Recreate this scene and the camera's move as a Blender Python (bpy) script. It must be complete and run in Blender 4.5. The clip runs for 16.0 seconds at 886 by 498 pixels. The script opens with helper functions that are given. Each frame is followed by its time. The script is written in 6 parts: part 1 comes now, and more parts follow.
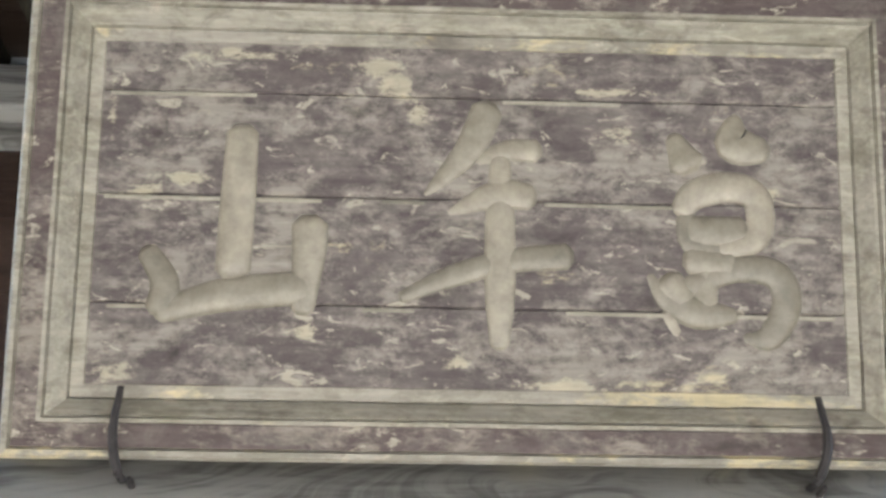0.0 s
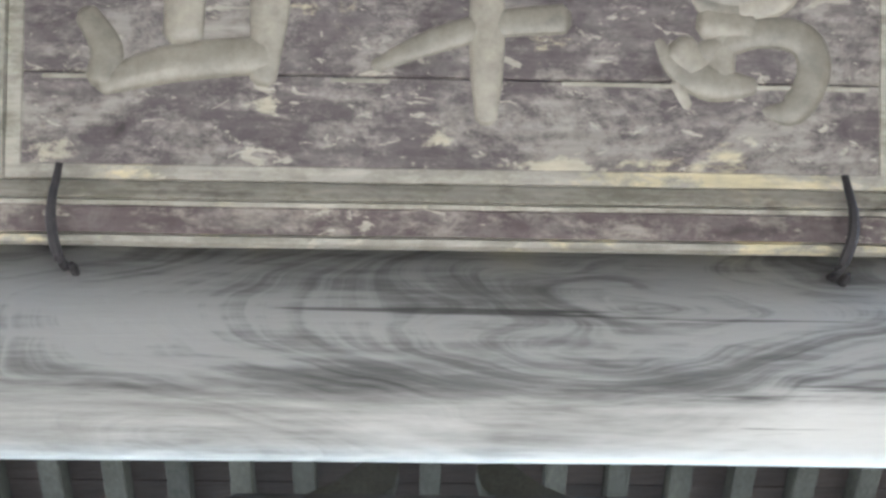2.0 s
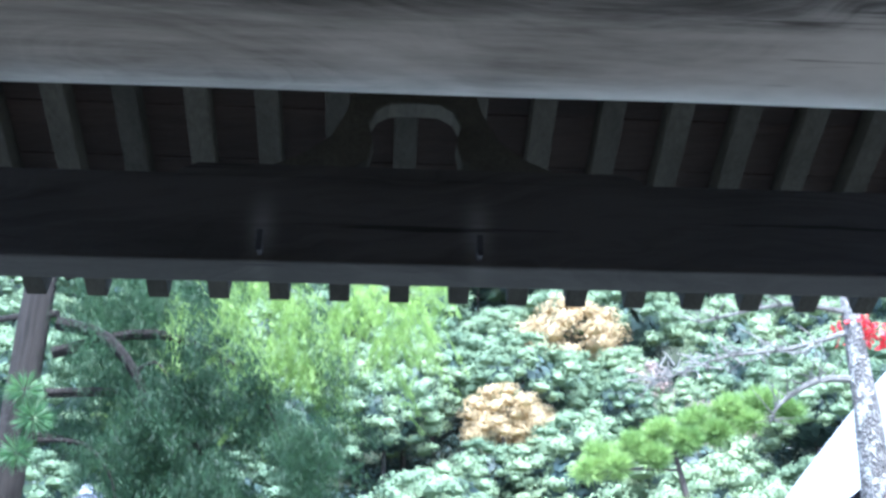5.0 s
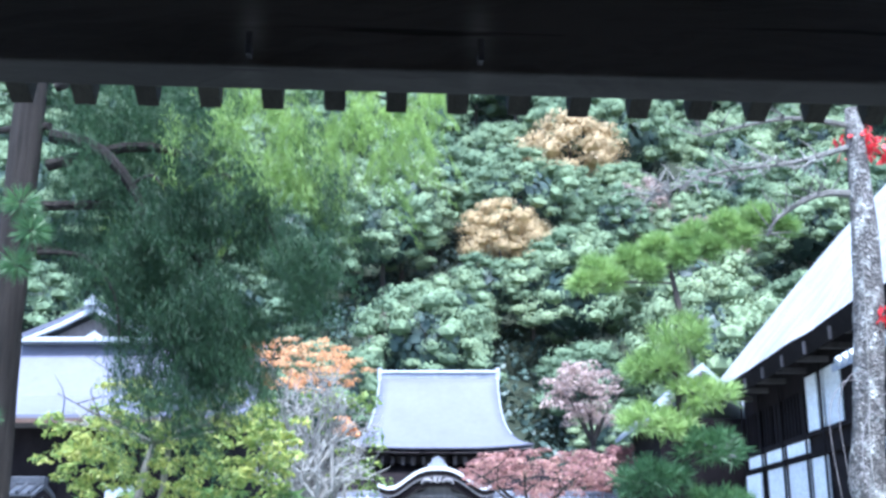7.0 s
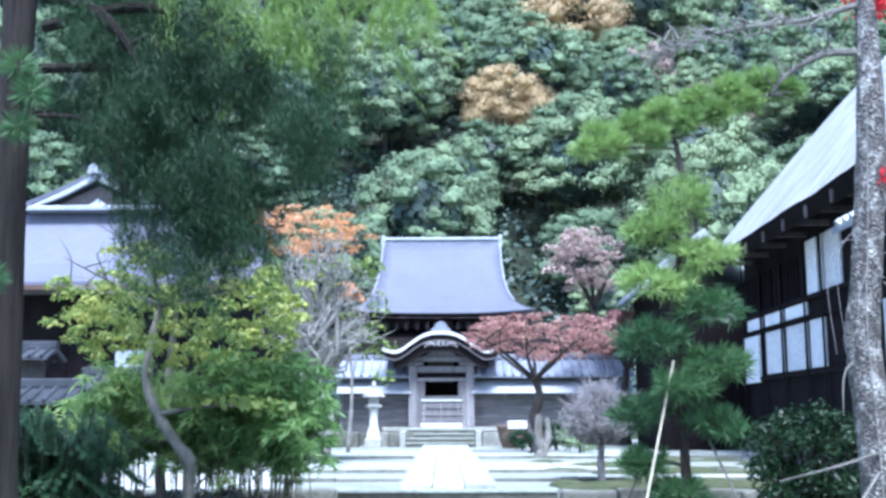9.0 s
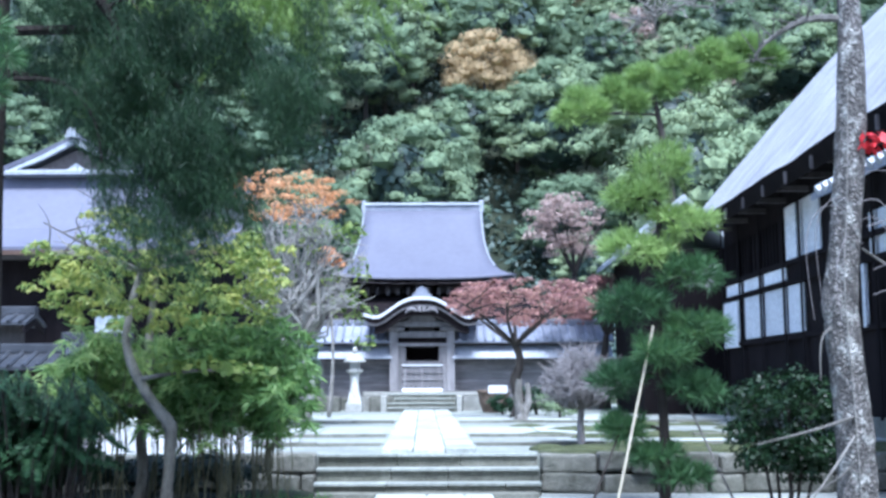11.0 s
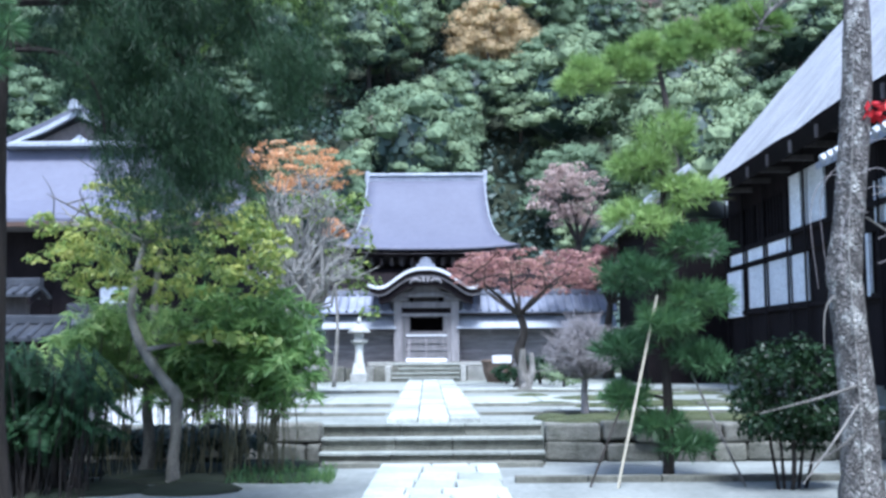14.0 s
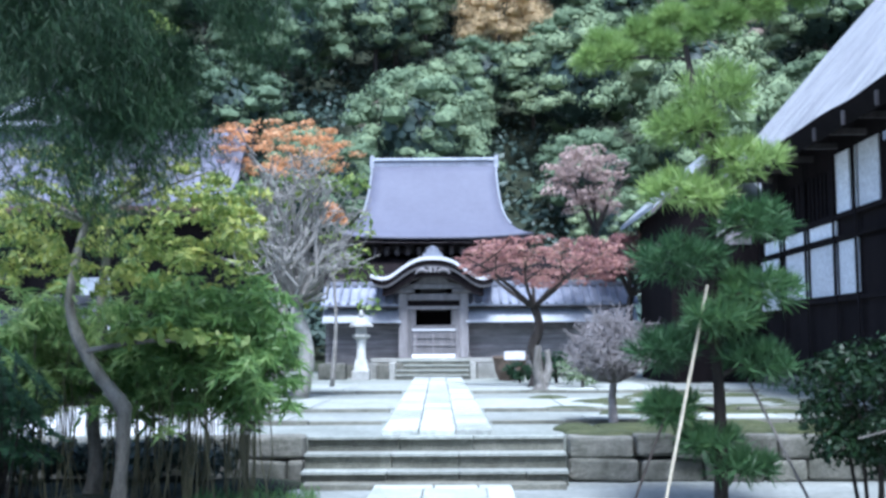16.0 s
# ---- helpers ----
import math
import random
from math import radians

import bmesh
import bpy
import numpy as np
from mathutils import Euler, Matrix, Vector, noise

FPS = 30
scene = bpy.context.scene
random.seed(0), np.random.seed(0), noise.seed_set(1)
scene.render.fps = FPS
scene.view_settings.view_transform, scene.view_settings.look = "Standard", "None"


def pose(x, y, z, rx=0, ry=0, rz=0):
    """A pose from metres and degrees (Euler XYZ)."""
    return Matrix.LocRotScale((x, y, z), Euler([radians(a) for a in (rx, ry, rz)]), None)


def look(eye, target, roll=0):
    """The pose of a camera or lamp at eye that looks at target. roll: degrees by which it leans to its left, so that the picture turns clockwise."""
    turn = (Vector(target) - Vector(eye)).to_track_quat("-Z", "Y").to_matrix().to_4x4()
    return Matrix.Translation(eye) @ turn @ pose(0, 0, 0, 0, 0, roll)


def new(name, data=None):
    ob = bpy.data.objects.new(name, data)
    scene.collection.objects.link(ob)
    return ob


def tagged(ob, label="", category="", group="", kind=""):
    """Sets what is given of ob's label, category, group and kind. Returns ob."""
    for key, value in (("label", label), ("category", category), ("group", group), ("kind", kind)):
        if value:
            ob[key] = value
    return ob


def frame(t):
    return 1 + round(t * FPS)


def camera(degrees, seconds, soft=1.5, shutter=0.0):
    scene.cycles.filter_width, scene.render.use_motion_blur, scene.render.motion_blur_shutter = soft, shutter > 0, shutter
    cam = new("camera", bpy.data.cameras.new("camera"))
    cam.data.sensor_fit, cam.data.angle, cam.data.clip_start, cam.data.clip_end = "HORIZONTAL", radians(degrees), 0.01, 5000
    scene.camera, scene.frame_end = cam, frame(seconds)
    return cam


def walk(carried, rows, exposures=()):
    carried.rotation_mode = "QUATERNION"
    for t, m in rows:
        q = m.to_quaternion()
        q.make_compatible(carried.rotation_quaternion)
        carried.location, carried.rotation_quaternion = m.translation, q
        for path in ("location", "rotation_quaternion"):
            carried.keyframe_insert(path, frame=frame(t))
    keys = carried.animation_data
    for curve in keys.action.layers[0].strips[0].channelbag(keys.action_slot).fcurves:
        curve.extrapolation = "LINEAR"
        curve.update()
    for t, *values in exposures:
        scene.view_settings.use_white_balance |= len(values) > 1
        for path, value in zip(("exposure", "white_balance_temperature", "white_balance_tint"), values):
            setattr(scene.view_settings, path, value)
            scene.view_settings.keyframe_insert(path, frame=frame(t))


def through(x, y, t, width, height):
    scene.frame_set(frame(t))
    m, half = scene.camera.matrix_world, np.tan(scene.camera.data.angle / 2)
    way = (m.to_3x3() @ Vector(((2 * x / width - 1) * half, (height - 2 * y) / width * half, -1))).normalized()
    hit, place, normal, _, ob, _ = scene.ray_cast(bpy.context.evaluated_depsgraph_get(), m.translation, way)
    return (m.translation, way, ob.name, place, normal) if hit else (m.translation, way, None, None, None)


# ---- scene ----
cam = camera(44.4, 16.0, 3.0)
PATH = [
    (0, -0.007, -0.768, 1.531, 1.730, 48.066, -0.912),
    (0.5, -0.023, -0.750, 1.547, 1.208, 46.555, -1.306),
    (1, -0.008, -0.705, 1.557, 1.408, 45.200, -1.316),
    (1.5, 0.025, -0.558, 1.584, 1.944, 43.671, -0.748),
    (2, 0.058, -0.447, 1.603, 3.108, 40.454, -0.070),
    (2.5, 0.066, -0.391, 1.608, 3.187, 37.645, 0.346),
    (3, 0.062, -0.327, 1.603, 3.048, 34.241, 0.360),
    (3.5, 0.040, -0.264, 1.599, 2.266, 32.221, 0.199),
    (4, 0.013, -0.194, 1.614, 1.714, 29.816, 0.110),
    (4.2, -0.002, -0.169, 1.622, 361.288, 28.912, -0.182),
    (6.5, 0.005, -0.024, 1.685, 0.731, 18.345, 0.186),
    (7, -0.004, 0.004, 1.672, 0.887, 15.708, 0.076),
    (7.5, -0.002, 0.012, 1.654, 1.300, 13.438, 0.065),
    (8, 0.007, -0.009, 1.625, 1.441, 11.486, -0.013),
    (8.5, 0.003, -0.012, 1.613, 1.219, 10.220, -0.149),
    (9, 0.002, -0.004, 1.601, 1.041, 8.800, -0.156),
    (11.5, 0.000, 0.000, 1.600, -0.116, 6.802, -0.290),
    (12, 0.000, 0.000, 1.600, -0.129, 6.498, -0.367),
    (12.5, 0.000, 0.000, 1.600, 0.000, 6.200, -0.300),
    (13, 0.000, 0.000, 1.600, 0.110, 5.912, -0.253),
    (13.5, 0.000, 0.000, 1.600, 0.191, 5.638, -0.348),
    (14, 0.000, 0.000, 1.600, 0.243, 5.415, -0.374),
    (14.3, 0.002, 0.070, 1.601, 0.275, 5.335, -0.355),
    (14.5, 0.015, 0.310, 1.606, 0.362, 5.266, -0.335),
    (15, 0.034, 1.050, 1.640, 0.536, 5.214, -0.335),
    (15.5, 0.047, 1.750, 1.668, 0.682, 5.145, -0.335),
    (16, 0.062, 2.400, 1.696, 0.811, 5.020, -0.330),
]
walk(cam, [(t, pose(x, y, z, 90 + pitch, 0, yaw) @ pose(0, 0, 0, 0, 0, roll)) for t, x, y, z, yaw, pitch, roll in PATH],
     exposures=[(0, 5.62, 6120, 9), (0.4, 5.62, 5850, 9), (1.0, 5.6, 5720, 9), (2.0, 5.6, 5650, 9), (3.0, 5.35, 5620, 9), (3.6, 4.9, 5600, 9), (4.0, 4.4, 5450, 9), (4.2, 4.15, 5300, 9), (6.3, 2.85, 5100, 11), (7.0, 2.68, 5150, 11), (9.0, 2.25, 5120, 11), (12.5, 1.95, 5260, 11), (16.0, 1.83, 5300, 11)])

# ---- light: open shade under a bright, veiled sky ----
world = bpy.data.worlds.new("sky")
scene.world = world
world.use_nodes = True
wn, wl = world.node_tree.nodes, world.node_tree.links
sky = wn.new("ShaderNodeTexSky")
sky.sky_type, sky.sun_disc = "NISHITA", False
sky.sun_elevation, sky.sun_rotation = radians(63), radians(171)
sky.dust_density = 2.5
wn["Background"].inputs["Strength"].default_value = 0.09
wl.new(sky.outputs["Color"], wn["Background"].inputs["Color"])
sun = new("sun", bpy.data.lights.new("sun", "SUN"))
sun.data.energy, sun.data.angle, sun.data.color = 2.2, radians(18), (1.0, 0.97, 0.93)
sun.matrix_world = look((1.5, -9.5, 19), (0, 0, 0))

# ---- materials ----


def nodes_of(name):
    m = bpy.data.materials.new(name)
    m.use_nodes = True
    return m, m.node_tree.nodes, m.node_tree.links, m.node_tree.nodes["Principled BSDF"]


def ramp(n, stops):
    r = n.new("ShaderNodeValToRGB")
    r.color_ramp.elements[0].position, r.color_ramp.elements[0].color = stops[0][0], (*stops[0][1], 1)
    r.color_ramp.elements[1].position, r.color_ramp.elements[1].color = stops[-1][0], (*stops[-1][1], 1)
    for p, c in stops[1:-1]:
        e = r.color_ramp.elements.new(p)
        e.color = (*c, 1)
    return r


def coords(n, l, scale, space="Object", shift=(0, 0, 0)):
    t, mp = n.new("ShaderNodeTexCoord"), n.new("ShaderNodeMapping")
    mp.inputs["Scale"].default_value, mp.inputs["Location"].default_value = scale, shift
    if space == "World":
        l.new(n.new("ShaderNodeNewGeometry").outputs["Position"], mp.inputs["Vector"])
    else:
        l.new(t.outputs[space], mp.inputs["Vector"])
    return mp.outputs["Vector"]


def noise_at(n, l, vec, scale=1.0, detail=6, rough=0.6, distort=0.0):
    k = n.new("ShaderNodeTexNoise")
    k.inputs["Scale"].default_value, k.inputs["Detail"].default_value = scale, detail
    k.inputs["Roughness"].default_value, k.inputs["Distortion"].default_value = rough, distort
    l.new(vec, k.inputs["Vector"])
    return k.outputs["Fac"]


def mixed(n, l, fac, a, b, mode="MIX"):
    m = n.new("ShaderNodeMix")
    m.data_type, m.blend_type = "RGBA", mode
    for sock, v in ((m.inputs[0], fac), (m.inputs[6], a), (m.inputs[7], b)):
        if hasattr(v, "links"):
            l.new(v, sock)
        else:
            sock.default_value = v if isinstance(v, float) else (*v, 1)
    return m.outputs[2]


def bump(n, l, p, height, strength=0.3, dist=0.01):
    b = n.new("ShaderNodeBump")
    b.inputs["Strength"].default_value, b.inputs["Distance"].default_value = strength, dist
    l.new(height, b.inputs["Height"])
    l.new(b.outputs["Normal"], p.inputs["Normal"])


def stony(name, dark, light, scale=3.0, rough=0.85, stretch=(1, 1, 1), strength=0.4, dist=0.02, spread=0.25, vary=0.25, space="World", grain=0.8):
    """A rough mineral or timber surface: broad blotches, fine grain and a lighter or darker tone for each object."""
    m, n, l, p = nodes_of(name)
    v = coords(n, l, stretch, space)
    broad, fine = noise_at(n, l, v, scale, 5), noise_at(n, l, v, scale * 9, 6, 0.7)
    r = ramp(n, [(0.5 - spread, dark), (0.5 + spread, light)])
    l.new(broad, r.inputs["Fac"])
    r2 = ramp(n, [(0.3, (0.6, 0.6, 0.6)), (0.7, (1.25, 1.25, 1.25))])
    l.new(fine, r2.inputs["Fac"])
    c = mixed(n, l, grain, r.outputs["Color"], r2.outputs["Color"], "MULTIPLY")
    if vary:
        info = n.new("ShaderNodeObjectInfo")
        r3 = ramp(n, [(0.0, (1 - vary,) * 3), (1.0, (1 + vary,) * 3)])
        l.new(info.outputs["Random"], r3.inputs["Fac"])
        c = mixed(n, l, 1.0, c, r3.outputs["Color"], "MULTIPLY")
    l.new(c, p.inputs["Base Color"])
    p.inputs["Roughness"].default_value = rough
    p.inputs["Specular IOR Level"].default_value = 0.3 if rough > 0.5 else 0.5
    bump(n, l, p, fine, strength, dist)
    return m


def foliage(name, stops, rough=0.5, shine=0.35, through=0.35, scale=0.5, each=0.4, less=0.43):
    """Leaves: a tone for each leaf, another for each tree, with patches through the crown; light passes through."""
    m, n, l, p = nodes_of(name)
    geo, info = n.new("ShaderNodeNewGeometry"), n.new("ShaderNodeObjectInfo")
    patch = noise_at(n, l, coords(n, l, (1, 1, 1), "World"), scale, 3)
    add = n.new("ShaderNodeMath")
    add.operation = "MULTIPLY_ADD"
    l.new(geo.outputs["Random Per Island"], add.inputs[0])
    add.inputs[1].default_value = each
    l.new(patch, add.inputs[2])
    tree = n.new("ShaderNodeMath")
    tree.operation = "MULTIPLY_ADD"
    l.new(info.outputs["Random"], tree.inputs[0])
    tree.inputs[1].default_value = 0.45
    l.new(add.outputs[0], tree.inputs[2])
    off = n.new("ShaderNodeMath")
    off.operation = "SUBTRACT"
    l.new(tree.outputs[0], off.inputs[0])
    off.inputs[1].default_value = less
    r = ramp(n, stops)
    l.new(off.outputs[0], r.inputs["Fac"])
    l.new(r.outputs["Color"], p.inputs["Base Color"])
    p.inputs["Roughness"].default_value = rough
    p.inputs["Specular IOR Level"].default_value = shine
    tr, mx = n.new("ShaderNodeBsdfTranslucent"), n.new("ShaderNodeMixShader")
    l.new(r.outputs["Color"], tr.inputs["Color"])
    mx.inputs[0].default_value = through
    l.new(p.outputs[0], mx.inputs[1])
    l.new(tr.outputs[0], mx.inputs[2])
    l.new(mx.outputs[0], n["Material Output"].inputs["Surface"])
    return m


def grained(name, pale, mid, dark, axis_z=2.7, freq=24.0, rough=0.75, tilt=0.10, streak=1.0, pale_to=None, stains=()):
    """Weathered timber lying along x, sawn so that the rings run out in long arches."""
    m, n, l, p = nodes_of(name)
    v = coords(n, l, (1, 1, 1))
    warp = noise_at(n, l, coords(n, l, (0.9, 1.5, 2.6)), 1.0, 3, 0.5)
    sep = n.new("ShaderNodeSeparateXYZ")
    l.new(v, sep.inputs[0])

    def calc(op, a, b=0.0, c=0.0):
        k = n.new("ShaderNodeMath")
        k.operation = op
        for s, q in zip(k.inputs, (a, b, c)):
            if hasattr(q, "links"):
                l.new(q, s)
            else:
                s.default_value = q
        return k.outputs[0]

    height = calc("MULTIPLY_ADD", sep.outputs[0], -tilt, sep.outputs[2])
    height = calc("ADD", height, -axis_z)
    height = calc("MULTIPLY_ADD", warp, 0.55, calc("ADD", height, -0.27))
    bow = calc("POWER", calc("MULTIPLY", calc("ABSOLUTE", calc("ADD", sep.outputs[0], -0.62)), 0.22), 2.0)
    r = calc("POWER", calc("ADD", calc("MULTIPLY", height, height), bow), 0.5)
    ring = calc("POWER", calc("MULTIPLY_ADD", calc("SINE", calc("MULTIPLY", calc("POWER", r, 0.8), freq * 6.28)), 0.5, 0.5), 0.3)
    fine = noise_at(n, l, coords(n, l, (3.0, 30, 70)), 1.0, 8, 0.78)
    broad = noise_at(n, l, coords(n, l, (0.8, 3, 4.5)), 1.3, 5, 0.6)
    along = n.new("ShaderNodeCombineXYZ")
    l.new(calc("MULTIPLY", sep.outputs[0], 0.8), along.inputs[0])
    l.new(calc("MULTIPLY", r, 34.0), along.inputs[2])
    arches = noise_at(n, l, along.outputs[0], 1.0, 7, 0.68)
    fac = calc("MULTIPLY_ADD", ring, 0.03, calc("MULTIPLY_ADD", arches, 0.75, calc("MULTIPLY_ADD", fine, 0.35 * streak, calc("MULTIPLY", broad, 0.7))))
    cr = ramp(n, [(0.74, dark), (0.89, mid), (1.0, pale)])
    l.new(fac, cr.inputs["Fac"])
    crack = noise_at(n, l, coords(n, l, (0.7, 9, 26)), 1.0, 4, 0.6)
    line = ramp(n, [(0.335, (0.12, 0.11, 0.11)), (0.36, (1, 1, 1))])
    l.new(crack, line.inputs["Fac"])
    tone = cr.outputs["Color"]
    if pale_to:  # a pale ragged strip along the lower arris: bleached wood with light painted in
        edge = calc("MULTIPLY_ADD", fine, 0.05, calc("MULTIPLY_ADD", broad, 0.10, calc("SUBTRACT", pale_to - 0.075, sep.outputs[2])))
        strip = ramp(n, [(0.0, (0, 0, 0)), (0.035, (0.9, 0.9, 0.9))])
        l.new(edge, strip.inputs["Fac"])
        strip_tone = ramp(n, [(0.36, (0.22, 0.22, 0.20)), (0.64, (0.52, 0.525, 0.49))])
        l.new(calc("MULTIPLY_ADD", fine, 0.6, calc("MULTIPLY", arches, 0.4)), strip_tone.inputs["Fac"])
        tone = mixed(n, l, strip.outputs["Color"], tone, strip_tone.outputs["Color"])
        ground_glow = ramp(n, [(0.46, (0, 0, 0)), (0.66, (0.85, 0.85, 0.85))])  # light thrown up from the ground, painted in brighter towards one end
        l.new(calc("MULTIPLY_ADD", sep.outputs[0], 0.34, calc("MULTIPLY", broad, 0.75)), ground_glow.inputs["Fac"])
        tone = mixed(n, l, calc("MULTIPLY", ground_glow.outputs["Color"], strip.outputs["Color"]), tone, (0.78, 0.79, 0.75))
    for sx in stains:  # pale run marks round the nails
        dx = calc("POWER", calc("MULTIPLY", calc("ADD", sep.outputs[0], -sx), 26.0), 2.0)
        dz = calc("POWER", calc("MULTIPLY", calc("ADD", sep.outputs[2], -3.13), 11.0), 2.0)
        spot = calc("POWER", 2.718, calc("MULTIPLY", calc("ADD", dx, dz), -1.0))
        tone = mixed(n, l, calc("MULTIPLY", spot, calc("MULTIPLY", fine, 0.9)), tone, (0.20, 0.19, 0.17))
    l.new(mixed(n, l, 0.7, tone, line.outputs["Color"], "MULTIPLY"), p.inputs["Base Color"])
    p.inputs["Roughness"].default_value = rough
    bump(n, l, p, fac, 0.45, 0.012)
    return m


def worn_lacquer(name, lacquer, lacquer2, bare, gold, wear=0.5, gilt=0.72, patches=()):
    """Dark lacquer worn through to bare wood in long patches, with remains of yellow ground colour."""
    m, n, l, p = nodes_of(name)
    broad = noise_at(n, l, coords(n, l, (2.4, 3.6, 3.6)), 1.5, 9, 0.72, 0.5)
    small = noise_at(n, l, coords(n, l, (13, 24, 24), shift=(3, 1, 5)), 1.0, 10, 0.8)
    grain = noise_at(n, l, coords(n, l, (5, 60, 60), shift=(7, 3, 1)), 1.0, 5, 0.7)
    tone = ramp(n, [(0.3, lacquer), (0.7, lacquer2)])
    l.new(small, tone.inputs["Fac"])
    add = n.new("ShaderNodeMath")
    add.operation = "MULTIPLY_ADD"
    l.new(small, add.inputs[0])
    add.inputs[1].default_value = 0.75
    l.new(broad, add.inputs[2])
    mask = ramp(n, [(wear + 0.27, (0, 0, 0)), (wear + 0.41, (0.85, 0.85, 0.85))])
    l.new(add.outputs[0], mask.inputs["Fac"])
    c = mixed(n, l, mask.outputs["Color"], tone.outputs["Color"], bare)
    gm = ramp(n, [(gilt, (0, 0, 0)), (gilt + 0.06, (1, 1, 1))])
    l.new(noise_at(n, l, coords(n, l, (2.2, 5, 5), shift=(1, 9, 4)), 1.2, 7, 0.7, 0.3), gm.inputs["Fac"])
    c = mixed(n, l, gm.outputs["Color"], c, gold)
    chip = ramp(n, [(0.605, (0, 0, 0)), (0.64, (0.9, 0.9, 0.9))])
    l.new(noise_at(n, l, coords(n, l, (14, 30, 30), shift=(4, 2, 6)), 1.0, 6, 0.65, 0.8), chip.inputs["Fac"])
    c = mixed(n, l, chip.outputs["Color"], c, (0.48, 0.45, 0.37))
    if patches:  # larger places where the cream ground lies open: x, z, half width, half height
        sep = n.new("ShaderNodeSeparateXYZ")
        l.new(coords(n, l, (1, 1, 1)), sep.inputs[0])

        def calc(op, a, b, c2=0.0):
            k = n.new("ShaderNodeMath")
            k.operation = op
            for sock, q in zip(k.inputs, (a, b, c2)):
                if hasattr(q, "links"):
                    l.new(q, sock)
                else:
                    sock.default_value = q
            return k.outputs[0]

        total = None
        for px, pz, hw, hh in patches:
            dx = calc("POWER", calc("MULTIPLY", calc("ADD", sep.outputs[0], -px), 1 / hw), 2.0)
            dz = calc("POWER", calc("MULTIPLY", calc("ADD", sep.outputs[2], -pz), 1 / hh), 2.0)
            spot = calc("POWER", 2.718, calc("MULTIPLY", calc("ADD", dx, dz), -0.9))
            total = spot if total is None else calc("MAXIMUM", total, spot)
        ragged = calc("MULTIPLY_ADD", small, 1.7, calc("MULTIPLY_ADD", broad, 1.3, calc("MULTIPLY", total, 0.55)))
        pm = ramp(n, [(0.0, (0, 0, 0)), (0.755, (0, 0, 0)), (0.81, (0.85, 0.85, 0.85))])
        l.new(calc("MULTIPLY", ragged, 0.40), pm.inputs["Fac"])
        c = mixed(n, l, pm.outputs["Color"], c, (0.54, 0.505, 0.38))
    dark = ramp(n, [(0.34, (0.55, 0.53, 0.53)), (0.44, (1, 1, 1))])
    l.new(noise_at(n, l, coords(n, l, (3, 5, 5), shift=(6, 6, 2)), 1.6, 8, 0.7, 0.4), dark.inputs["Fac"])
    c = mixed(n, l, 1.0, c, dark.outputs["Color"], "MULTIPLY")
    dust = ramp(n, [(0.48, (0, 0, 0)), (0.72, (0.55, 0.55, 0.55))])
    l.new(noise_at(n, l, coords(n, l, (6, 7, 7), shift=(2, 5, 8)), 1.3, 9, 0.72, 0.6), dust.inputs["Fac"])
    c = mixed(n, l, dust.outputs["Color"], c, (0.30, 0.28, 0.25))
    gr = ramp(n, [(0.3, (0.68, 0.68, 0.68)), (0.7, (1.25, 1.25, 1.25))])
    l.new(grain, gr.inputs["Fac"])
    l.new(mixed(n, l, 0.8, c, gr.outputs["Color"], "MULTIPLY"), p.inputs["Base Color"])
    p.inputs["Roughness"].default_value = 0.6
    bump(n, l, p, add.outputs[0], 0.5, 0.006)
    return m


GREY_BEAM = grained("weathered_beam", (0.42, 0.425, 0.40), (0.215, 0.218, 0.204), (0.075, 0.075, 0.07), axis_z=2.86, freq=20, pale_to=2.705)
DARK_BEAM = grained("dark_gate_beam", (0.050, 0.046, 0.042), (0.041, 0.038, 0.034), (0.030, 0.028, 0.025), axis_z=2.2, freq=5, stains=(-0.227, 0.434))
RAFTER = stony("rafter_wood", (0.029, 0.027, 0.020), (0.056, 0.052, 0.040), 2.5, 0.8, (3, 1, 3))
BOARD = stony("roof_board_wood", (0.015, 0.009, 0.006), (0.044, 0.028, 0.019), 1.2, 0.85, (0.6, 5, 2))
DARK_BOARD = stony("dark_board_wood", (0.05, 0.032, 0.025), (0.10, 0.065, 0.05), 1.5, 0.8, (1, 1, 4))
IRON = stony("wrought_iron", (0.02, 0.02, 0.022), (0.06, 0.055, 0.055), 20, 0.55, strength=0.5, dist=0.003)
FIELD = worn_lacquer("worn_lacquer_field", (0.075, 0.063, 0.064), (0.18, 0.155, 0.15), (0.36, 0.338, 0.295), (0.58, 0.53, 0.36), 0.575, 0.63,
                     ((0.05, 0.70, 0.06, 0.05), (0.0, 0.75, 0.10, 0.03), (0.10, 0.64, 0.04, 0.04), (0.58, 0.60, 0.09, 0.03), (-0.58, 0.02, 0.10, 0.03), (0.19, 0.26, 0.05, 0.04), (0.18, 0.05, 0.06, 0.035), (-0.52, 0.44, 0.06, 0.03), (-0.30, 0.77, 0.14, 0.02), (0.92, 0.46, 0.05, 0.02), (-0.61, 0.62, 0.02, 0.10), (-0.42, 0.47, 0.10, 0.02), (0.55, 0.70, 0.16, 0.015), (-0.14, 0.12, 0.05, 0.03), (0.45, 0.0, 0.2, 0.015)))
BAND = worn_lacquer("worn_lacquer_band", (0.075, 0.056, 0.054), (0.15, 0.12, 0.115), (0.36, 0.33, 0.28), (0.45, 0.40, 0.27), 0.60, 0.78)
GILT = worn_lacquer("worn_gilt_edge", (0.25, 0.238, 0.195), (0.38, 0.365, 0.305), (0.42, 0.405, 0.35), (0.62, 0.56, 0.36), 0.55, 0.545)
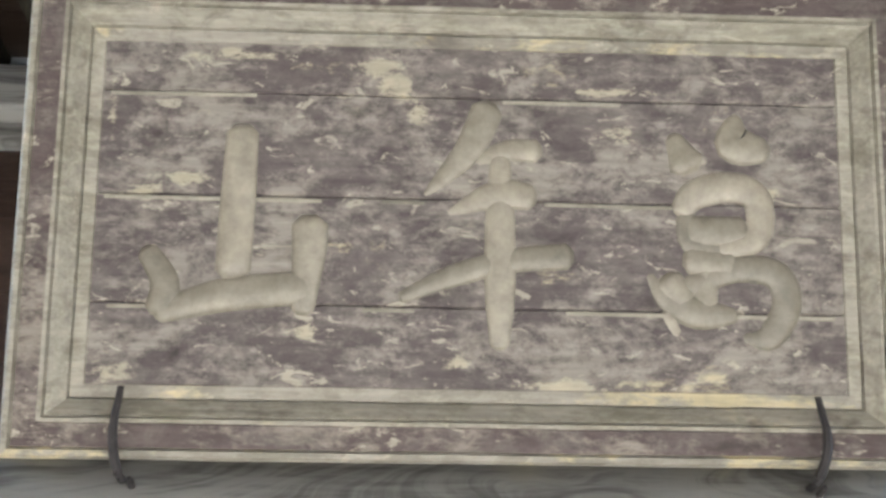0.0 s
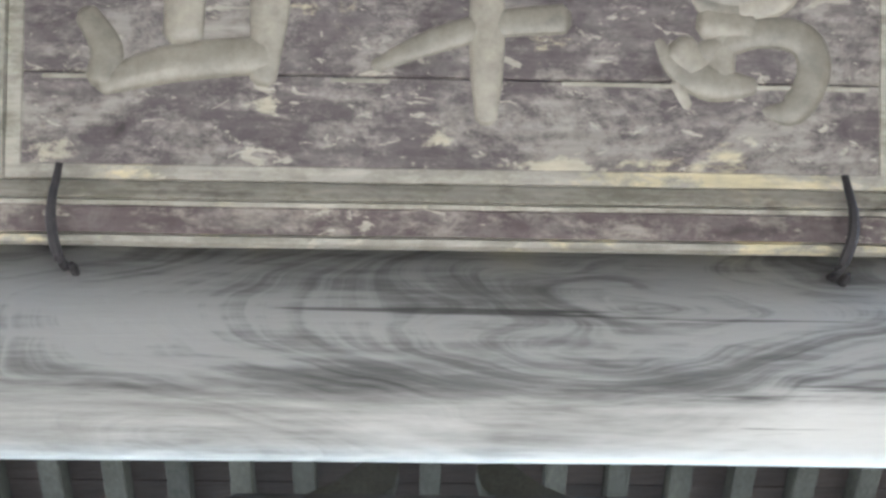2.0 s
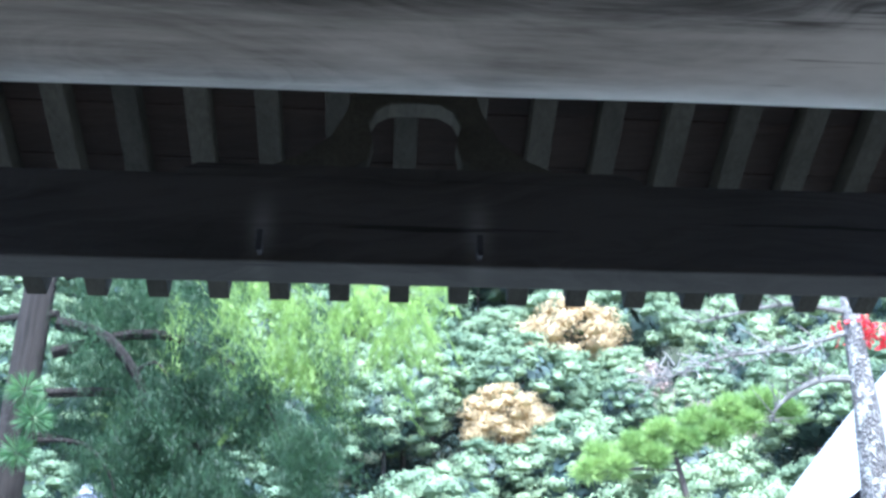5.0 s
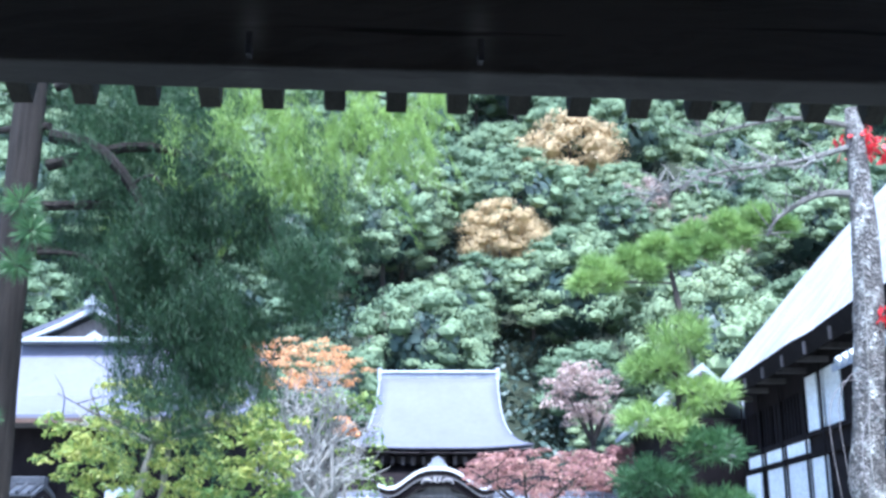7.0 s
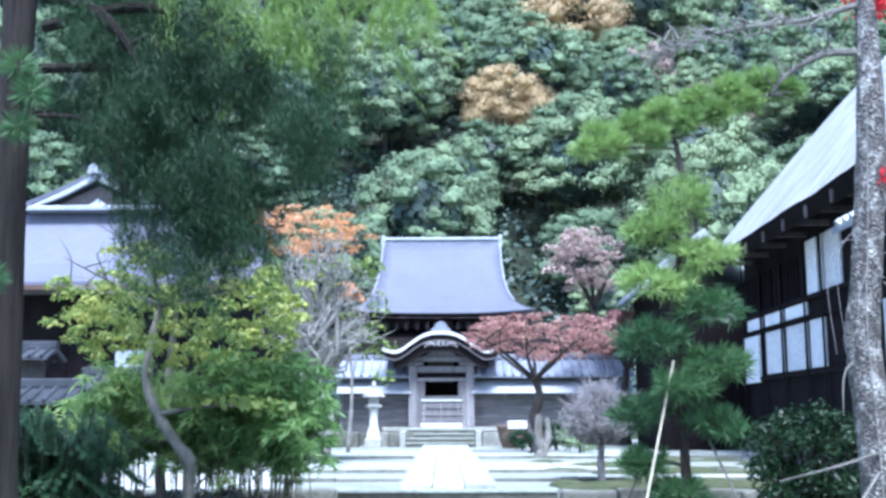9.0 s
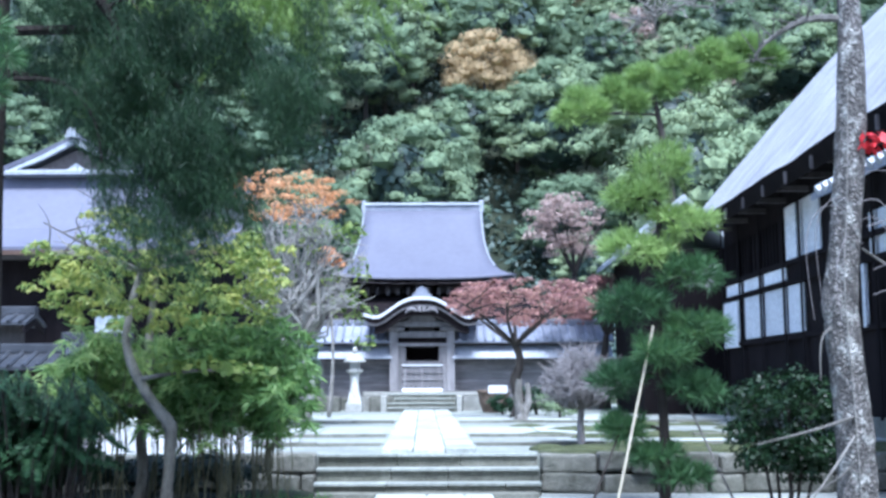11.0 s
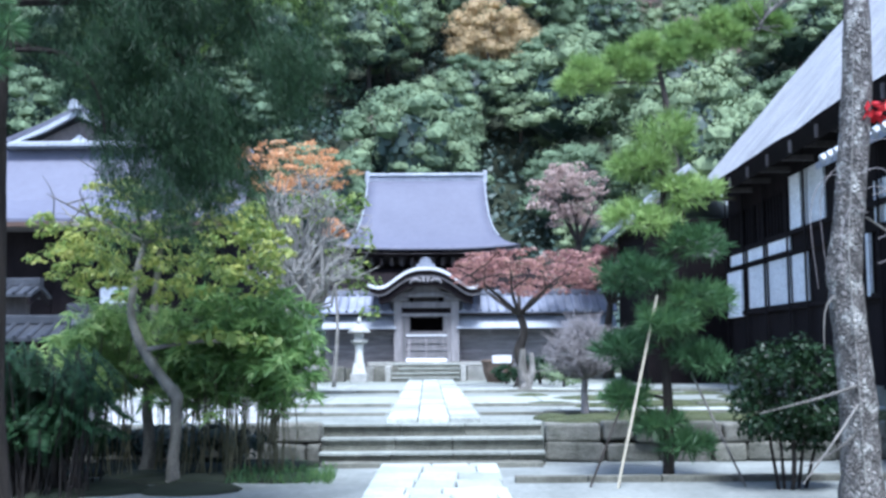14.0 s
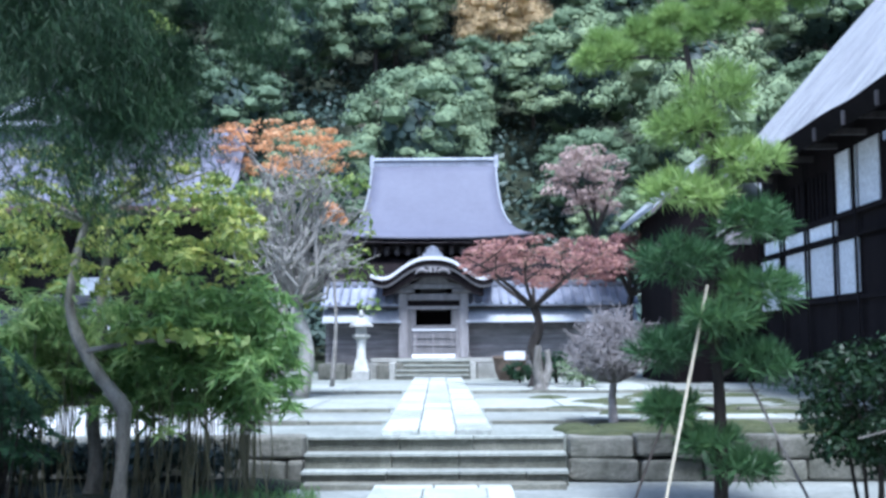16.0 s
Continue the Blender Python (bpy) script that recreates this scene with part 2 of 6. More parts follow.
BARE = stony("bare_cream_wood", (0.25, 0.24, 0.195), (0.47, 0.452, 0.375), 3, 0.6, (0.8, 1.6, 1.2), 0.2, 0.006, spread=0.16, space="Object")
CREAM = worn_lacquer("worn_cream_frame", (0.22, 0.21, 0.165), (0.40, 0.385, 0.31), (0.44, 0.425, 0.36), (0.52, 0.485, 0.36), 0.54, 0.64)


def scaly_bark(name, crack, plate, pale):
    m, n, l, p = nodes_of(name)
    v = coords(n, l, (1, 1, 0.7))
    cells = n.new("ShaderNodeTexVoronoi")
    cells.feature = "DISTANCE_TO_EDGE"
    cells.inputs["Scale"].default_value = 28
    warp = n.new("ShaderNodeTexNoise")
    warp.inputs["Scale"].default_value = 9
    l.new(v, warp.inputs["Vector"])
    l.new(mixed(n, l, 0.12, v, warp.outputs["Color"]), cells.inputs["Vector"])
    r = ramp(n, [(0.0, crack), (0.10, plate), (0.4, pale)])
    l.new(cells.outputs["Distance"], r.inputs["Fac"])
    spots = ramp(n, [(0.35, (0.45, 0.45, 0.45)), (0.65, (1.35, 1.35, 1.35))])
    l.new(noise_at(n, l, v, 7, 6, 0.7), spots.inputs["Fac"])
    bark_tone = mixed(n, l, 1.0, r.outputs["Color"], spots.outputs["Color"], "MULTIPLY")
    lichen = ramp(n, [(0.52, (0, 0, 0)), (0.62, (0.6, 0.6, 0.6))])
    l.new(noise_at(n, l, coords(n, l, (1, 1, 0.7), shift=(3, 2, 1)), 8, 7, 0.7), lichen.inputs["Fac"])
    l.new(mixed(n, l, lichen.outputs["Color"], bark_tone, (0.50, 0.51, 0.475)), p.inputs["Base Color"])
    p.inputs["Roughness"].default_value = 0.95
    bump(n, l, p, cells.outputs["Distance"], 0.9, 0.05)
    return m


GLYPH = stony("carved_character_wood", (0.25, 0.233, 0.188), (0.36, 0.338, 0.275), 2.5, 0.3, (1, 1, 1), 0.12, 0.003, space="Object")
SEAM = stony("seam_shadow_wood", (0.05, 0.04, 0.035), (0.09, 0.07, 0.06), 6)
# unseen ground at the gate, made dark to cut light bouncing upwards
DIM_GROUND = stony("dim_bounce_ground", (0.08, 0.075, 0.065), (0.15, 0.14, 0.125), 1.2, 0.95, strength=0.7)
GRAVEL_LOWER = stony("lower_court_gravel", (0.15, 0.164, 0.153), (0.265, 0.285, 0.268), 1.2, 0.8, strength=0.3, dist=0.008)
GRAVEL = stony("raked_gravel", (0.15, 0.165, 0.148), (0.26, 0.283, 0.256), 1.2, 0.95, strength=0.3, dist=0.008)
PAVING = stony("pale_paving_stone", (0.33, 0.36, 0.335), (0.50, 0.535, 0.50), 2.0, 0.5, strength=0.3)
KERB = stony("old_kerb_stone", (0.085, 0.087, 0.069), (0.22, 0.222, 0.186), 3.0, 0.9)
WALL_STONE = stony("retaining_stone", (0.075, 0.08, 0.062), (0.25, 0.247, 0.215), 2.5, 0.9, strength=0.8, dist=0.05)
GRANITE = stony("grey_granite", (0.36, 0.37, 0.345), (0.56, 0.57, 0.54), 6, 0.85)
PODIUM = stony("weathered_podium_stone", (0.20, 0.205, 0.185), (0.40, 0.405, 0.375), 3, 0.9, strength=0.6)
MOSS = stony("moss", (0.05, 0.065, 0.03), (0.11, 0.125, 0.06), 4, 0.95, strength=0.9, dist=0.05)
FOREST_SOIL = stony("forest_floor", (0.015, 0.022, 0.014), (0.04, 0.05, 0.03), 0.3, 0.95)
COPPER_ROOF = stony("blue_grey_sheet_roof", (0.094, 0.098, 0.132), (0.120, 0.126, 0.165), 0.5, 0.6, (1, 1, 1), 0.05, grain=0.25)
TILE_DARK = stony("dark_grey_tile", (0.02, 0.023, 0.028), (0.055, 0.06, 0.07), 2.0, 0.55)
TILE = stony("glazed_grey_tile", (0.13, 0.145, 0.18), (0.28, 0.30, 0.36), 2.0, 0.38)
SHINGLE = stony("silvered_shingle", (0.24, 0.253, 0.27), (0.60, 0.615, 0.64), 1.3, 0.65, (0.5, 3.5, 0.8), 0.8, 0.05)
SHEET_WHITE = stony("pale_sheet_roof", (0.27, 0.295, 0.33), (0.40, 0.43, 0.47), 1.5, 0.4)
OLD_TIMBER = stony("old_timber", (0.065, 0.057, 0.057), (0.15, 0.135, 0.135), 2.0, 0.8, (1, 1, 0.3))
WEATHERBOARD = stony("grey_weatherboard", (0.12, 0.118, 0.125), (0.30, 0.29, 0.30), 2.5, 0.8, (0.6, 1, 6))
GREY_TIMBER = stony("grey_timber", (0.14, 0.135, 0.14), (0.27, 0.262, 0.27), 3.0, 0.8, (3, 3, 0.5))
# black timber of the walls, used as well to paint shade under eaves
BLACK_TIMBER = stony("black_timber_and_shade", (0.005, 0.004, 0.005), (0.014, 0.011, 0.012), 2.0, 0.95, (1, 1, 0.3))
PLASTER = stony("white_plaster", (0.66, 0.68, 0.715), (0.80, 0.82, 0.855), 1.5, 0.85, strength=0.1)
BARK = scaly_bark("scaly_bark", (0.05, 0.047, 0.044), (0.12, 0.114, 0.107), (0.21, 0.20, 0.19))
BARK_DARK = stony("dark_bark", (0.02, 0.018, 0.016), (0.07, 0.06, 0.052), 8, 0.95, (1, 1, 0.3), 1.0, 0.03)
BARK_FIBRE = stony("fibrous_brown_bark", (0.012, 0.010, 0.008), (0.055, 0.046, 0.039), 5, 0.95, (5, 5, 0.25), 1.0, 0.04)
BARK_GREY = stony("grey_brown_bark", (0.09, 0.087, 0.074), (0.33, 0.318, 0.275), 7, 0.95, (1, 1, 0.4), 0.9, 0.03)
BARK_PALE = stony("pale_lichened_bark", (0.11, 0.105, 0.09), (0.30, 0.29, 0.27), 7, 0.95, (1, 1, 0.5), 0.8, 0.03)
BAMBOO = stony("dry_bamboo", (0.30, 0.275, 0.20), (0.47, 0.44, 0.34), 4, 0.5, (1, 1, 0.3))
CULM = stony("green_brown_culm", (0.06, 0.06, 0.03), (0.15, 0.14, 0.08), 5, 0.6)
TERRACOTTA = stony("brown_planter_clay", (0.10, 0.075, 0.055), (0.20, 0.15, 0.115), 5, 0.8)
L_HILL = foliage("evergreen_leaves", [(0.0, (0.084, 0.130, 0.086)), (0.5, (0.160, 0.222, 0.130)), (1.0, (0.262, 0.322, 0.178))], rough=0.85, shine=0.08, through=0.12, scale=0.3, each=0.14, less=0.30)
# dark leaf tone that paints the shade between and inside the crowns
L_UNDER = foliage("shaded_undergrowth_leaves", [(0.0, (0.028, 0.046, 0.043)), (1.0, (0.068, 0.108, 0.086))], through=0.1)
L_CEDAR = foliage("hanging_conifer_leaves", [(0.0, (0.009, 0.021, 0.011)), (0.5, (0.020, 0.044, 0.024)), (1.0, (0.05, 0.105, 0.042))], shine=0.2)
L_CEDAR_LIT = foliage("sunlit_conifer_leaves", [(0.0, (0.09, 0.18, 0.04)), (1.0, (0.34, 0.48, 0.13))], through=0.5)
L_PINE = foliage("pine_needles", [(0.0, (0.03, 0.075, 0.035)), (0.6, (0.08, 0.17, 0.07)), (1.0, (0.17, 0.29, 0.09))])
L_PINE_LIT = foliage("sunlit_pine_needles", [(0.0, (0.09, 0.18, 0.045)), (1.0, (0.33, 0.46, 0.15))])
L_YELLOW = foliage("yellow_green_leaves", [(0.0, (0.05, 0.11, 0.025)), (0.45, (0.20, 0.28, 0.07)), (0.8, (0.44, 0.46, 0.12)), (1.0, (0.58, 0.56, 0.22))], through=0.45, scale=1.7)
L_ORANGE = foliage("orange_maple_leaves", [(0.0, (0.42, 0.19, 0.08)), (0.6, (0.66, 0.35, 0.16)), (1.0, (0.74, 0.52, 0.32))], through=0.5)
L_RED = foliage("dull_red_maple_leaves", [(0.0, (0.14, 0.066, 0.068)), (0.5, (0.28, 0.145, 0.14)), (0.8, (0.40, 0.215, 0.18)), (1.0, (0.50, 0.32, 0.24))], through=0.4, scale=0.9, each=0.55, less=0.5)
L_PINK = foliage("dusty_pink_leaves", [(0.0, (0.22, 0.15, 0.135)), (1.0, (0.49, 0.38, 0.335))], through=0.4)
L_SCARLET = foliage("scarlet_leaves", [(0.0, (0.45, 0.02, 0.03)), (1.0, (0.75, 0.06, 0.07))])
L_OCHRE = foliage("ochre_leaves", [(0.0, (0.38, 0.28, 0.15)), (0.6, (0.54, 0.42, 0.23)), (1.0, (0.66, 0.55, 0.34))])
L_BAMBOO = foliage("bamboo_grass_leaves", [(0.0, (0.05, 0.115, 0.035)), (0.5, (0.17, 0.30, 0.09)), (1.0, (0.46, 0.58, 0.22))], through=0.45, scale=2.2)
L_FERN = foliage("dark_fern_leaves", [(0.0, (0.008, 0.024, 0.010)), (0.6, (0.028, 0.075, 0.032)), (1.0, (0.085, 0.17, 0.07))])
L_CAMELLIA = foliage("glossy_camellia_leaves", [(0.0, (0.008, 0.024, 0.009)), (0.7, (0.025, 0.058, 0.02)), (1.0, (0.085, 0.135, 0.05))], rough=0.42, shine=0.3, through=0.15)
for dull in (BLACK_TIMBER, DARK_BEAM, RAFTER):  # very dark woods, hardly any sheen
    dull.node_tree.nodes["Principled BSDF"].inputs["Specular IOR Level"].default_value = 0.12
PLUM_BARK = stony("whitish_lichened_bark", (0.14, 0.13, 0.115), (0.46, 0.455, 0.42), 7, 0.95, (1, 1, 0.5), 0.6, 0.02)
LICHEN = stony("pale_lichen", (0.36, 0.38, 0.34), (0.60, 0.62, 0.57), 12, 0.95)
TWIG = stony("grey_twigs", (0.13, 0.12, 0.12), (0.27, 0.255, 0.26), 8, 0.9)

# ---- builders ----


def mesh_of(bm, name, *mats, smooth=False):
    me = bpy.data.meshes.new(name)
    bm.to_mesh(me)
    bm.free()
    for m in mats:
        me.materials.append(m)
    if smooth:
        for f in me.polygons:
            f.use_smooth = True
    return me


def part(name, bm, material, parent, label="", smooth=False):
    mats = material if isinstance(material, tuple) else (material,)
    ob = new(name, mesh_of(bm, name, *mats, smooth=smooth))
    ob.parent = parent
    return tagged(ob, label)


def share(name, me, parent, m):
    ob = new(name, me)
    ob.parent = parent
    ob.matrix_basis = m
    return ob


def thing(name, label, category, m=None, group="", kind=""):
    ob = new(name)
    ob.empty_display_size = 0.2
    ob.matrix_world = m if m is not None else Matrix()
    return tagged(ob, label, category, group, kind)


def box(x0, x1, y0, y1, z0, z1, bevel=0.0, bm=None, turn=None):
    b = bmesh.new()
    bmesh.ops.create_cube(b, size=1.0, matrix=Matrix.Translation(((x0 + x1) / 2, (y0 + y1) / 2, (z0 + z1) / 2)) @ Matrix.Diagonal((x1 - x0, y1 - y0, z1 - z0, 1)))
    if bevel:
        bmesh.ops.bevel(b, geom=b.edges[:], offset=bevel, segments=2, affect="EDGES", profile=0.6)
    if turn is not None:
        bmesh.ops.transform(b, matrix=turn, verts=b.verts)
    return merge(bm, b) if bm else b


def merge(bm, b):
    me = bpy.data.meshes.new("tmp")
    b.to_mesh(me)
    b.free()
    bm.from_mesh(me)
    bpy.data.meshes.remove(me)
    return bm


def prism(outline, lo, hi, axis="y", bevel=0.0):
    """A flat outline, thickened. axis y: outline in x, z; axis x: outline in y, z; axis z: outline in x, y."""
    b = bmesh.new()
    put = {"y": lambda a, c, d: (a, d, c), "x": lambda a, c, d: (d, a, c), "z": lambda a, c, d: (a, c, d)}[axis]
    front, back = [b.verts.new(put(a, c, lo)) for a, c in outline], [b.verts.new(put(a, c, hi)) for a, c in outline]
    b.faces.new(front)
    b.faces.new(back[::-1])
    for i in range(len(outline)):
        j = (i + 1) % len(outline)
        b.faces.new((front[i], back[i], back[j], front[j]))
    bmesh.ops.recalc_face_normals(b, faces=b.faces)
    if bevel:
        bmesh.ops.bevel(b, geom=b.edges[:], offset=bevel, segments=2, affect="EDGES")
    return b


def tube(points, sides=8, flat=1.0, wobble=0.0, seed=0, bm=None):
    """A tapered, closed tube through (place, radius) pairs. flat: how much it is pressed along the world's y."""
    b = bm or bmesh.new()
    rng = random.Random(seed)
    rings = []
    for i, (p, r) in enumerate(points):
        a, c = Vector(points[max(i - 1, 0)][0]), Vector(points[min(i + 1, len(points) - 1)][0])
        t = (c - a).normalized() if (c - a).length > 1e-9 else Vector((0, 0, 1))
        u = t.cross(Vector((0.1, 1, 0.05))).normalized()
        w = t.cross(u)
        ring = []
        for k in range(sides):
            g = 2 * math.pi * k / sides
            off = (u * math.cos(g) + w * math.sin(g)) * r * (1 + wobble * rng.uniform(-1, 1))
            off.y *= flat
            ring.append(b.verts.new(Vector(p) + off))
        rings.append(ring)
    for lo, hi in zip(rings, rings[1:]):
        for k in range(sides):
            b.faces.new((lo[k], lo[(k + 1) % sides], hi[(k + 1) % sides], hi[k]))
    b.faces.new(rings[0][::-1])
    b.faces.new(rings[-1])
    return b


def eased(points, steps=4):
    """More (place, radius) pairs along a smooth line through the given ones."""
    out = []
    n = len(points)
    for i in range(n - 1):
        p0, p1, p2, p3 = (np.array([*points[max(0, min(n - 1, j))][0], points[max(0, min(n - 1, j))][1]]) for j in (i - 1, i, i + 1, i + 2))
        for s in range(steps):
            t = s / steps
            q = 0.5 * (2 * p1 + (p2 - p0) * t + (2 * p0 - 5 * p1 + 4 * p2 - p3) * t * t + (3 * p1 - p0 - 3 * p2 + p3) * t ** 3)
            out.append((tuple(q[:3]), max(q[3], 0.001)))
    return out + [(tuple(points[-1][0]), points[-1][1])]


def leaf_mesh(name, centres, normals, length, width, material, seed=0, hang=None, fold=0.15):
    """Many small leaves, each a folded blade of its own. hang: a direction along which the blades lie."""
    rng = np.random.default_rng(seed)
    c, nrm = np.asarray(centres, float), np.asarray(normals, float)
    n = len(c)
    nrm = nrm / np.maximum(np.linalg.norm(nrm, axis=1, keepdims=True), 1e-6)
    along = np.tile(np.asarray(hang, float), (n, 1)) + rng.normal(0, 0.35, (n, 3)) if hang is not None and np.ndim(hang) == 1 else (np.asarray(hang, float) if hang is not None else rng.normal(0, 1, (n, 3)))
    along -= (along * nrm).sum(1, keepdims=True) * nrm
    along /= np.maximum(np.linalg.norm(along, axis=1, keepdims=True), 1e-6)
    side = np.cross(nrm, along)
    s = rng.uniform(0.6, 1.3, (n, 1))
    L, W = along * length * s, side * width * s
    drop = nrm * (-fold * width) * s
    v = np.stack([c - L * 0.5, c + W * 0.5 + drop, c + L * 0.5 + drop, c - W * 0.5 + drop], 1).reshape(-1, 3)
    me = bpy.data.meshes.new(name)
    me.vertices.add(4 * n)
    me.vertices.foreach_set("co", v.ravel())
    me.loops.add(4 * n)
    me.loops.foreach_set("vertex_index", np.arange(4 * n, dtype=np.int32))
    me.polygons.add(n)
    me.polygons.foreach_set("loop_start", np.arange(0, 4 * n, 4, dtype=np.int32))
    me.materials.append(material)
    me.update(calc_edges=True)
    return me


def clumps(rng, blobs, per, squash=0.75):
    """Leaf places and outward normals on the shells of many round clumps (x, y, z, radius)."""
    out_c, out_n = [], []
    for x, y, z, r in blobs:
        d = rng.normal(0, 1, (per, 3))
        d[:, 2] = np.abs(d[:, 2]) * 1.0 - 0.35
        d /= np.linalg.norm(d, axis=1, keepdims=True)
        rad = r * rng.uniform(0.72, 1.08, (per, 1))
        out_c.append(np.array([x, y, z]) + d * rad * np.array([1, 1, squash]))
        out_n.append(d + rng.normal(0, 0.45, (per, 3)) + np.array([0, 0, 0.4]))
    return np.concatenate(out_c), np.concatenate(out_n)


def ground_height(y):
    """The court: level to the terrace, then a slight rise to the hall's foot, then the hillside."""
    if y < 16.25:
        return 0.0
    if y < 46:
        return 0.55 + (y - 16.25) * 0.006
    return 0.72 + (y - 46) * 0.74 + 1.3 * math.sin(y * 0.21)

# ---- setting: ground, terrace, hillside ----


def make_ground():
    ys = [-3000, -60, -20, -8, -2, 0, 2, 4, 8, 12, 16.24, 16.26, 17.5, 20, 24, 28, 32, 36, 40, 43, 46] + [46 + 4 * k for k in range(1, 46)] + [400, 900, 3000]
    xs = [-3000, -600, -200, -110] + [-100 + 5 * k for k in range(41)] + [110, 200, 600, 3000]
    b = bmesh.new()
    grid = []
    for y in ys:
        h = ground_height(min(y, 226)) - max(0, y - 226) * 0.02
        row = []
        for x in xs:
            w = noise.noise((x * 0.05, y * 0.05, 3.0)) * 3.0 if y > 50 else (0.0 if y < 17 else 0.02 * noise.noise((x, y, 1.0)))
            row.append(b.verts.new((x, y, h + w)))
        grid.append(row)
    for j in range(len(ys) - 1):
        for i in range(len(xs) - 1):
            f = b.faces.new((grid[j][i], grid[j][i + 1], grid[j + 1][i + 1], grid[j + 1][i]))
            f.material_index = 1 if ys[j] >= 43 else (2 if ys[j] < 4 else (3 if ys[j] < 16.2 else 0))
    ob = new("ground", mesh_of(b, "ground", GRAVEL, FOREST_SOIL, DIM_GROUND, GRAVEL_LOWER, smooth=False))
    tagged(ob, "grey raked gravel court rising to a dark wooded slope", "ground", kind="structure")


make_ground()


def path_x(y):
    return -0.20 - 0.019 * (y - 15)


COURT_STRIP = stony("worn_court_stone", (0.23, 0.25, 0.225), (0.36, 0.385, 0.35), 1.5, 0.8)
PAVE_BLOCK = mesh_of(box(-0.5, 0.5, -0.5, 0.5, -0.05, 0.05, 0.02), "paving_stone", PAVING)
STRIP_BLOCK = mesh_of(box(-0.5, 0.5, -0.5, 0.5, -0.05, 0.05, 0.02), "paving_stone", COURT_STRIP)
KERB_BLOCK = mesh_of(box(-0.5, 0.5, -0.5, 0.5, -0.5, 0.5, 0.03), "kerb_stone", KERB)
TREAD_BLOCK = mesh_of(box(-0.5, 0.5, -0.5, 0.5, -0.5, 0.5, 0.04), "tread_slab", COURT_STRIP)
WALL_BLOCK = mesh_of(box(-0.5, 0.5, -0.5, 0.5, -0.5, 0.5, 0.14), "wall_stone", WALL_STONE)


def make_path():
    rng = random.Random(4)
    low = thing("pavement", "pale worn paving stones leading up to the steps", "pavement", kind="structure")
    y = 5.0
    while y < 15.1:
        d = rng.uniform(0.55, 0.85)
        x, w = -0.90, 0.0
        while x < 0.62:
            w = min(rng.uniform(0.4, 0.75), 0.72 - x)
            share("paving_stone", PAVE_BLOCK, low, pose(x + w / 2 - 0.05, y + d / 2, 0.005 + rng.uniform(0, 0.008), rz=rng.uniform(-1, 1)) @ Matrix.Diagonal((w - 0.02, d - 0.02, 1, 1)))
            x += w
        y += d
    up = thing("pavement", "bright pale stone path across the upper court to the gateway", "pavement", kind="structure")
    y = 16.3
    while y < 35.2:
        d = rng.uniform(0.7, 1.0)
        for k in (-1, 0, 1):
            share("paving_stone", PAVE_BLOCK, up, pose(path_x(y) + k * 0.47, y + d / 2, ground_height(y + d / 2) + 0.02 + rng.uniform(0, 0.008)) @ Matrix.Diagonal((0.45, d - 0.02, 1, 1)))
        y += d
    # cross strips of paler stone between old kerbs
    for y0, y1 in ((18.2, 19.3), (21.2, 24.2), (27.5, 31.5)):
        strip = thing("pavement", "strip of pale paving crossing the upper court", "pavement", kind="structure")
        for side in (-1, 1):
            for k in range(5):
                share("paving_stone", STRIP_BLOCK, strip, pose(path_x(y0) + side * (1.42 + 1.5 * k), (y0 + y1) / 2, ground_height(y0) + 0.0) @ Matrix.Diagonal((1.47, y1 - y0, 1, 1)))
    for y0 in (18.0, 20.6, 26.6):
        for side in (-1, 1):
            row = thing("kerb", "low row of worn mossy kerb stones", "kerb", kind="structure")
            for k in range(6):
                share("kerb_stone", KERB_BLOCK, row, pose(path_x(y0) + side * (1.3 + 1.05 * k), y0, ground_height(y0) + 0.01 + rng.uniform(-0.012, 0.012)) @ Matrix.Diagonal((1.03, 0.16, 0.09, 1)))
    edge = thing("kerb", "low dark kerb stones edging the lower court", "kerb", kind="structure")
    for k in range(6):
        share("kerb_stone", KERB_BLOCK, edge, pose(1.25 + 0.9 * k, 13.55 + 0.01 * k, 0.02) @ Matrix.Diagonal((0.88, 0.2, 0.11, 1)))


make_path()


def make_steps():
    st = thing("stone_steps", "three broad old stone steps with pale worn treads", "steps")
    rng = random.Random(9)
    for k in range(3):
        z0, y0 = 0.183 * k, 15.56 + 0.3 * k
        x = -1.83
        while x < 1.33:
            w = min(rng.uniform(0.8, 1.3), 1.39 - x)
            if 1.39 - x - w < 0.3:
                w = 1.39 - x
            share("riser_block", KERB_BLOCK, st, pose(x + w / 2 - 0.02, y0 + 0.25, z0 + 0.073) @ Matrix.Diagonal((w - 0.008, 0.46, 0.143, 1)))
            share("tread_slab", TREAD_BLOCK, st, pose(x + w / 2 - 0.02, y0 + 0.22 + rng.uniform(-0.01, 0.01), z0 + 0.1665) @ Matrix.Diagonal((w - 0.006, 0.50, 0.034, 1)))
            x += w
    share("step_block", KERB_BLOCK, st, pose(-0.24, 15.46, 0.02) @ Matrix.Diagonal((3.1, 0.42, 0.09, 1)))


make_steps()


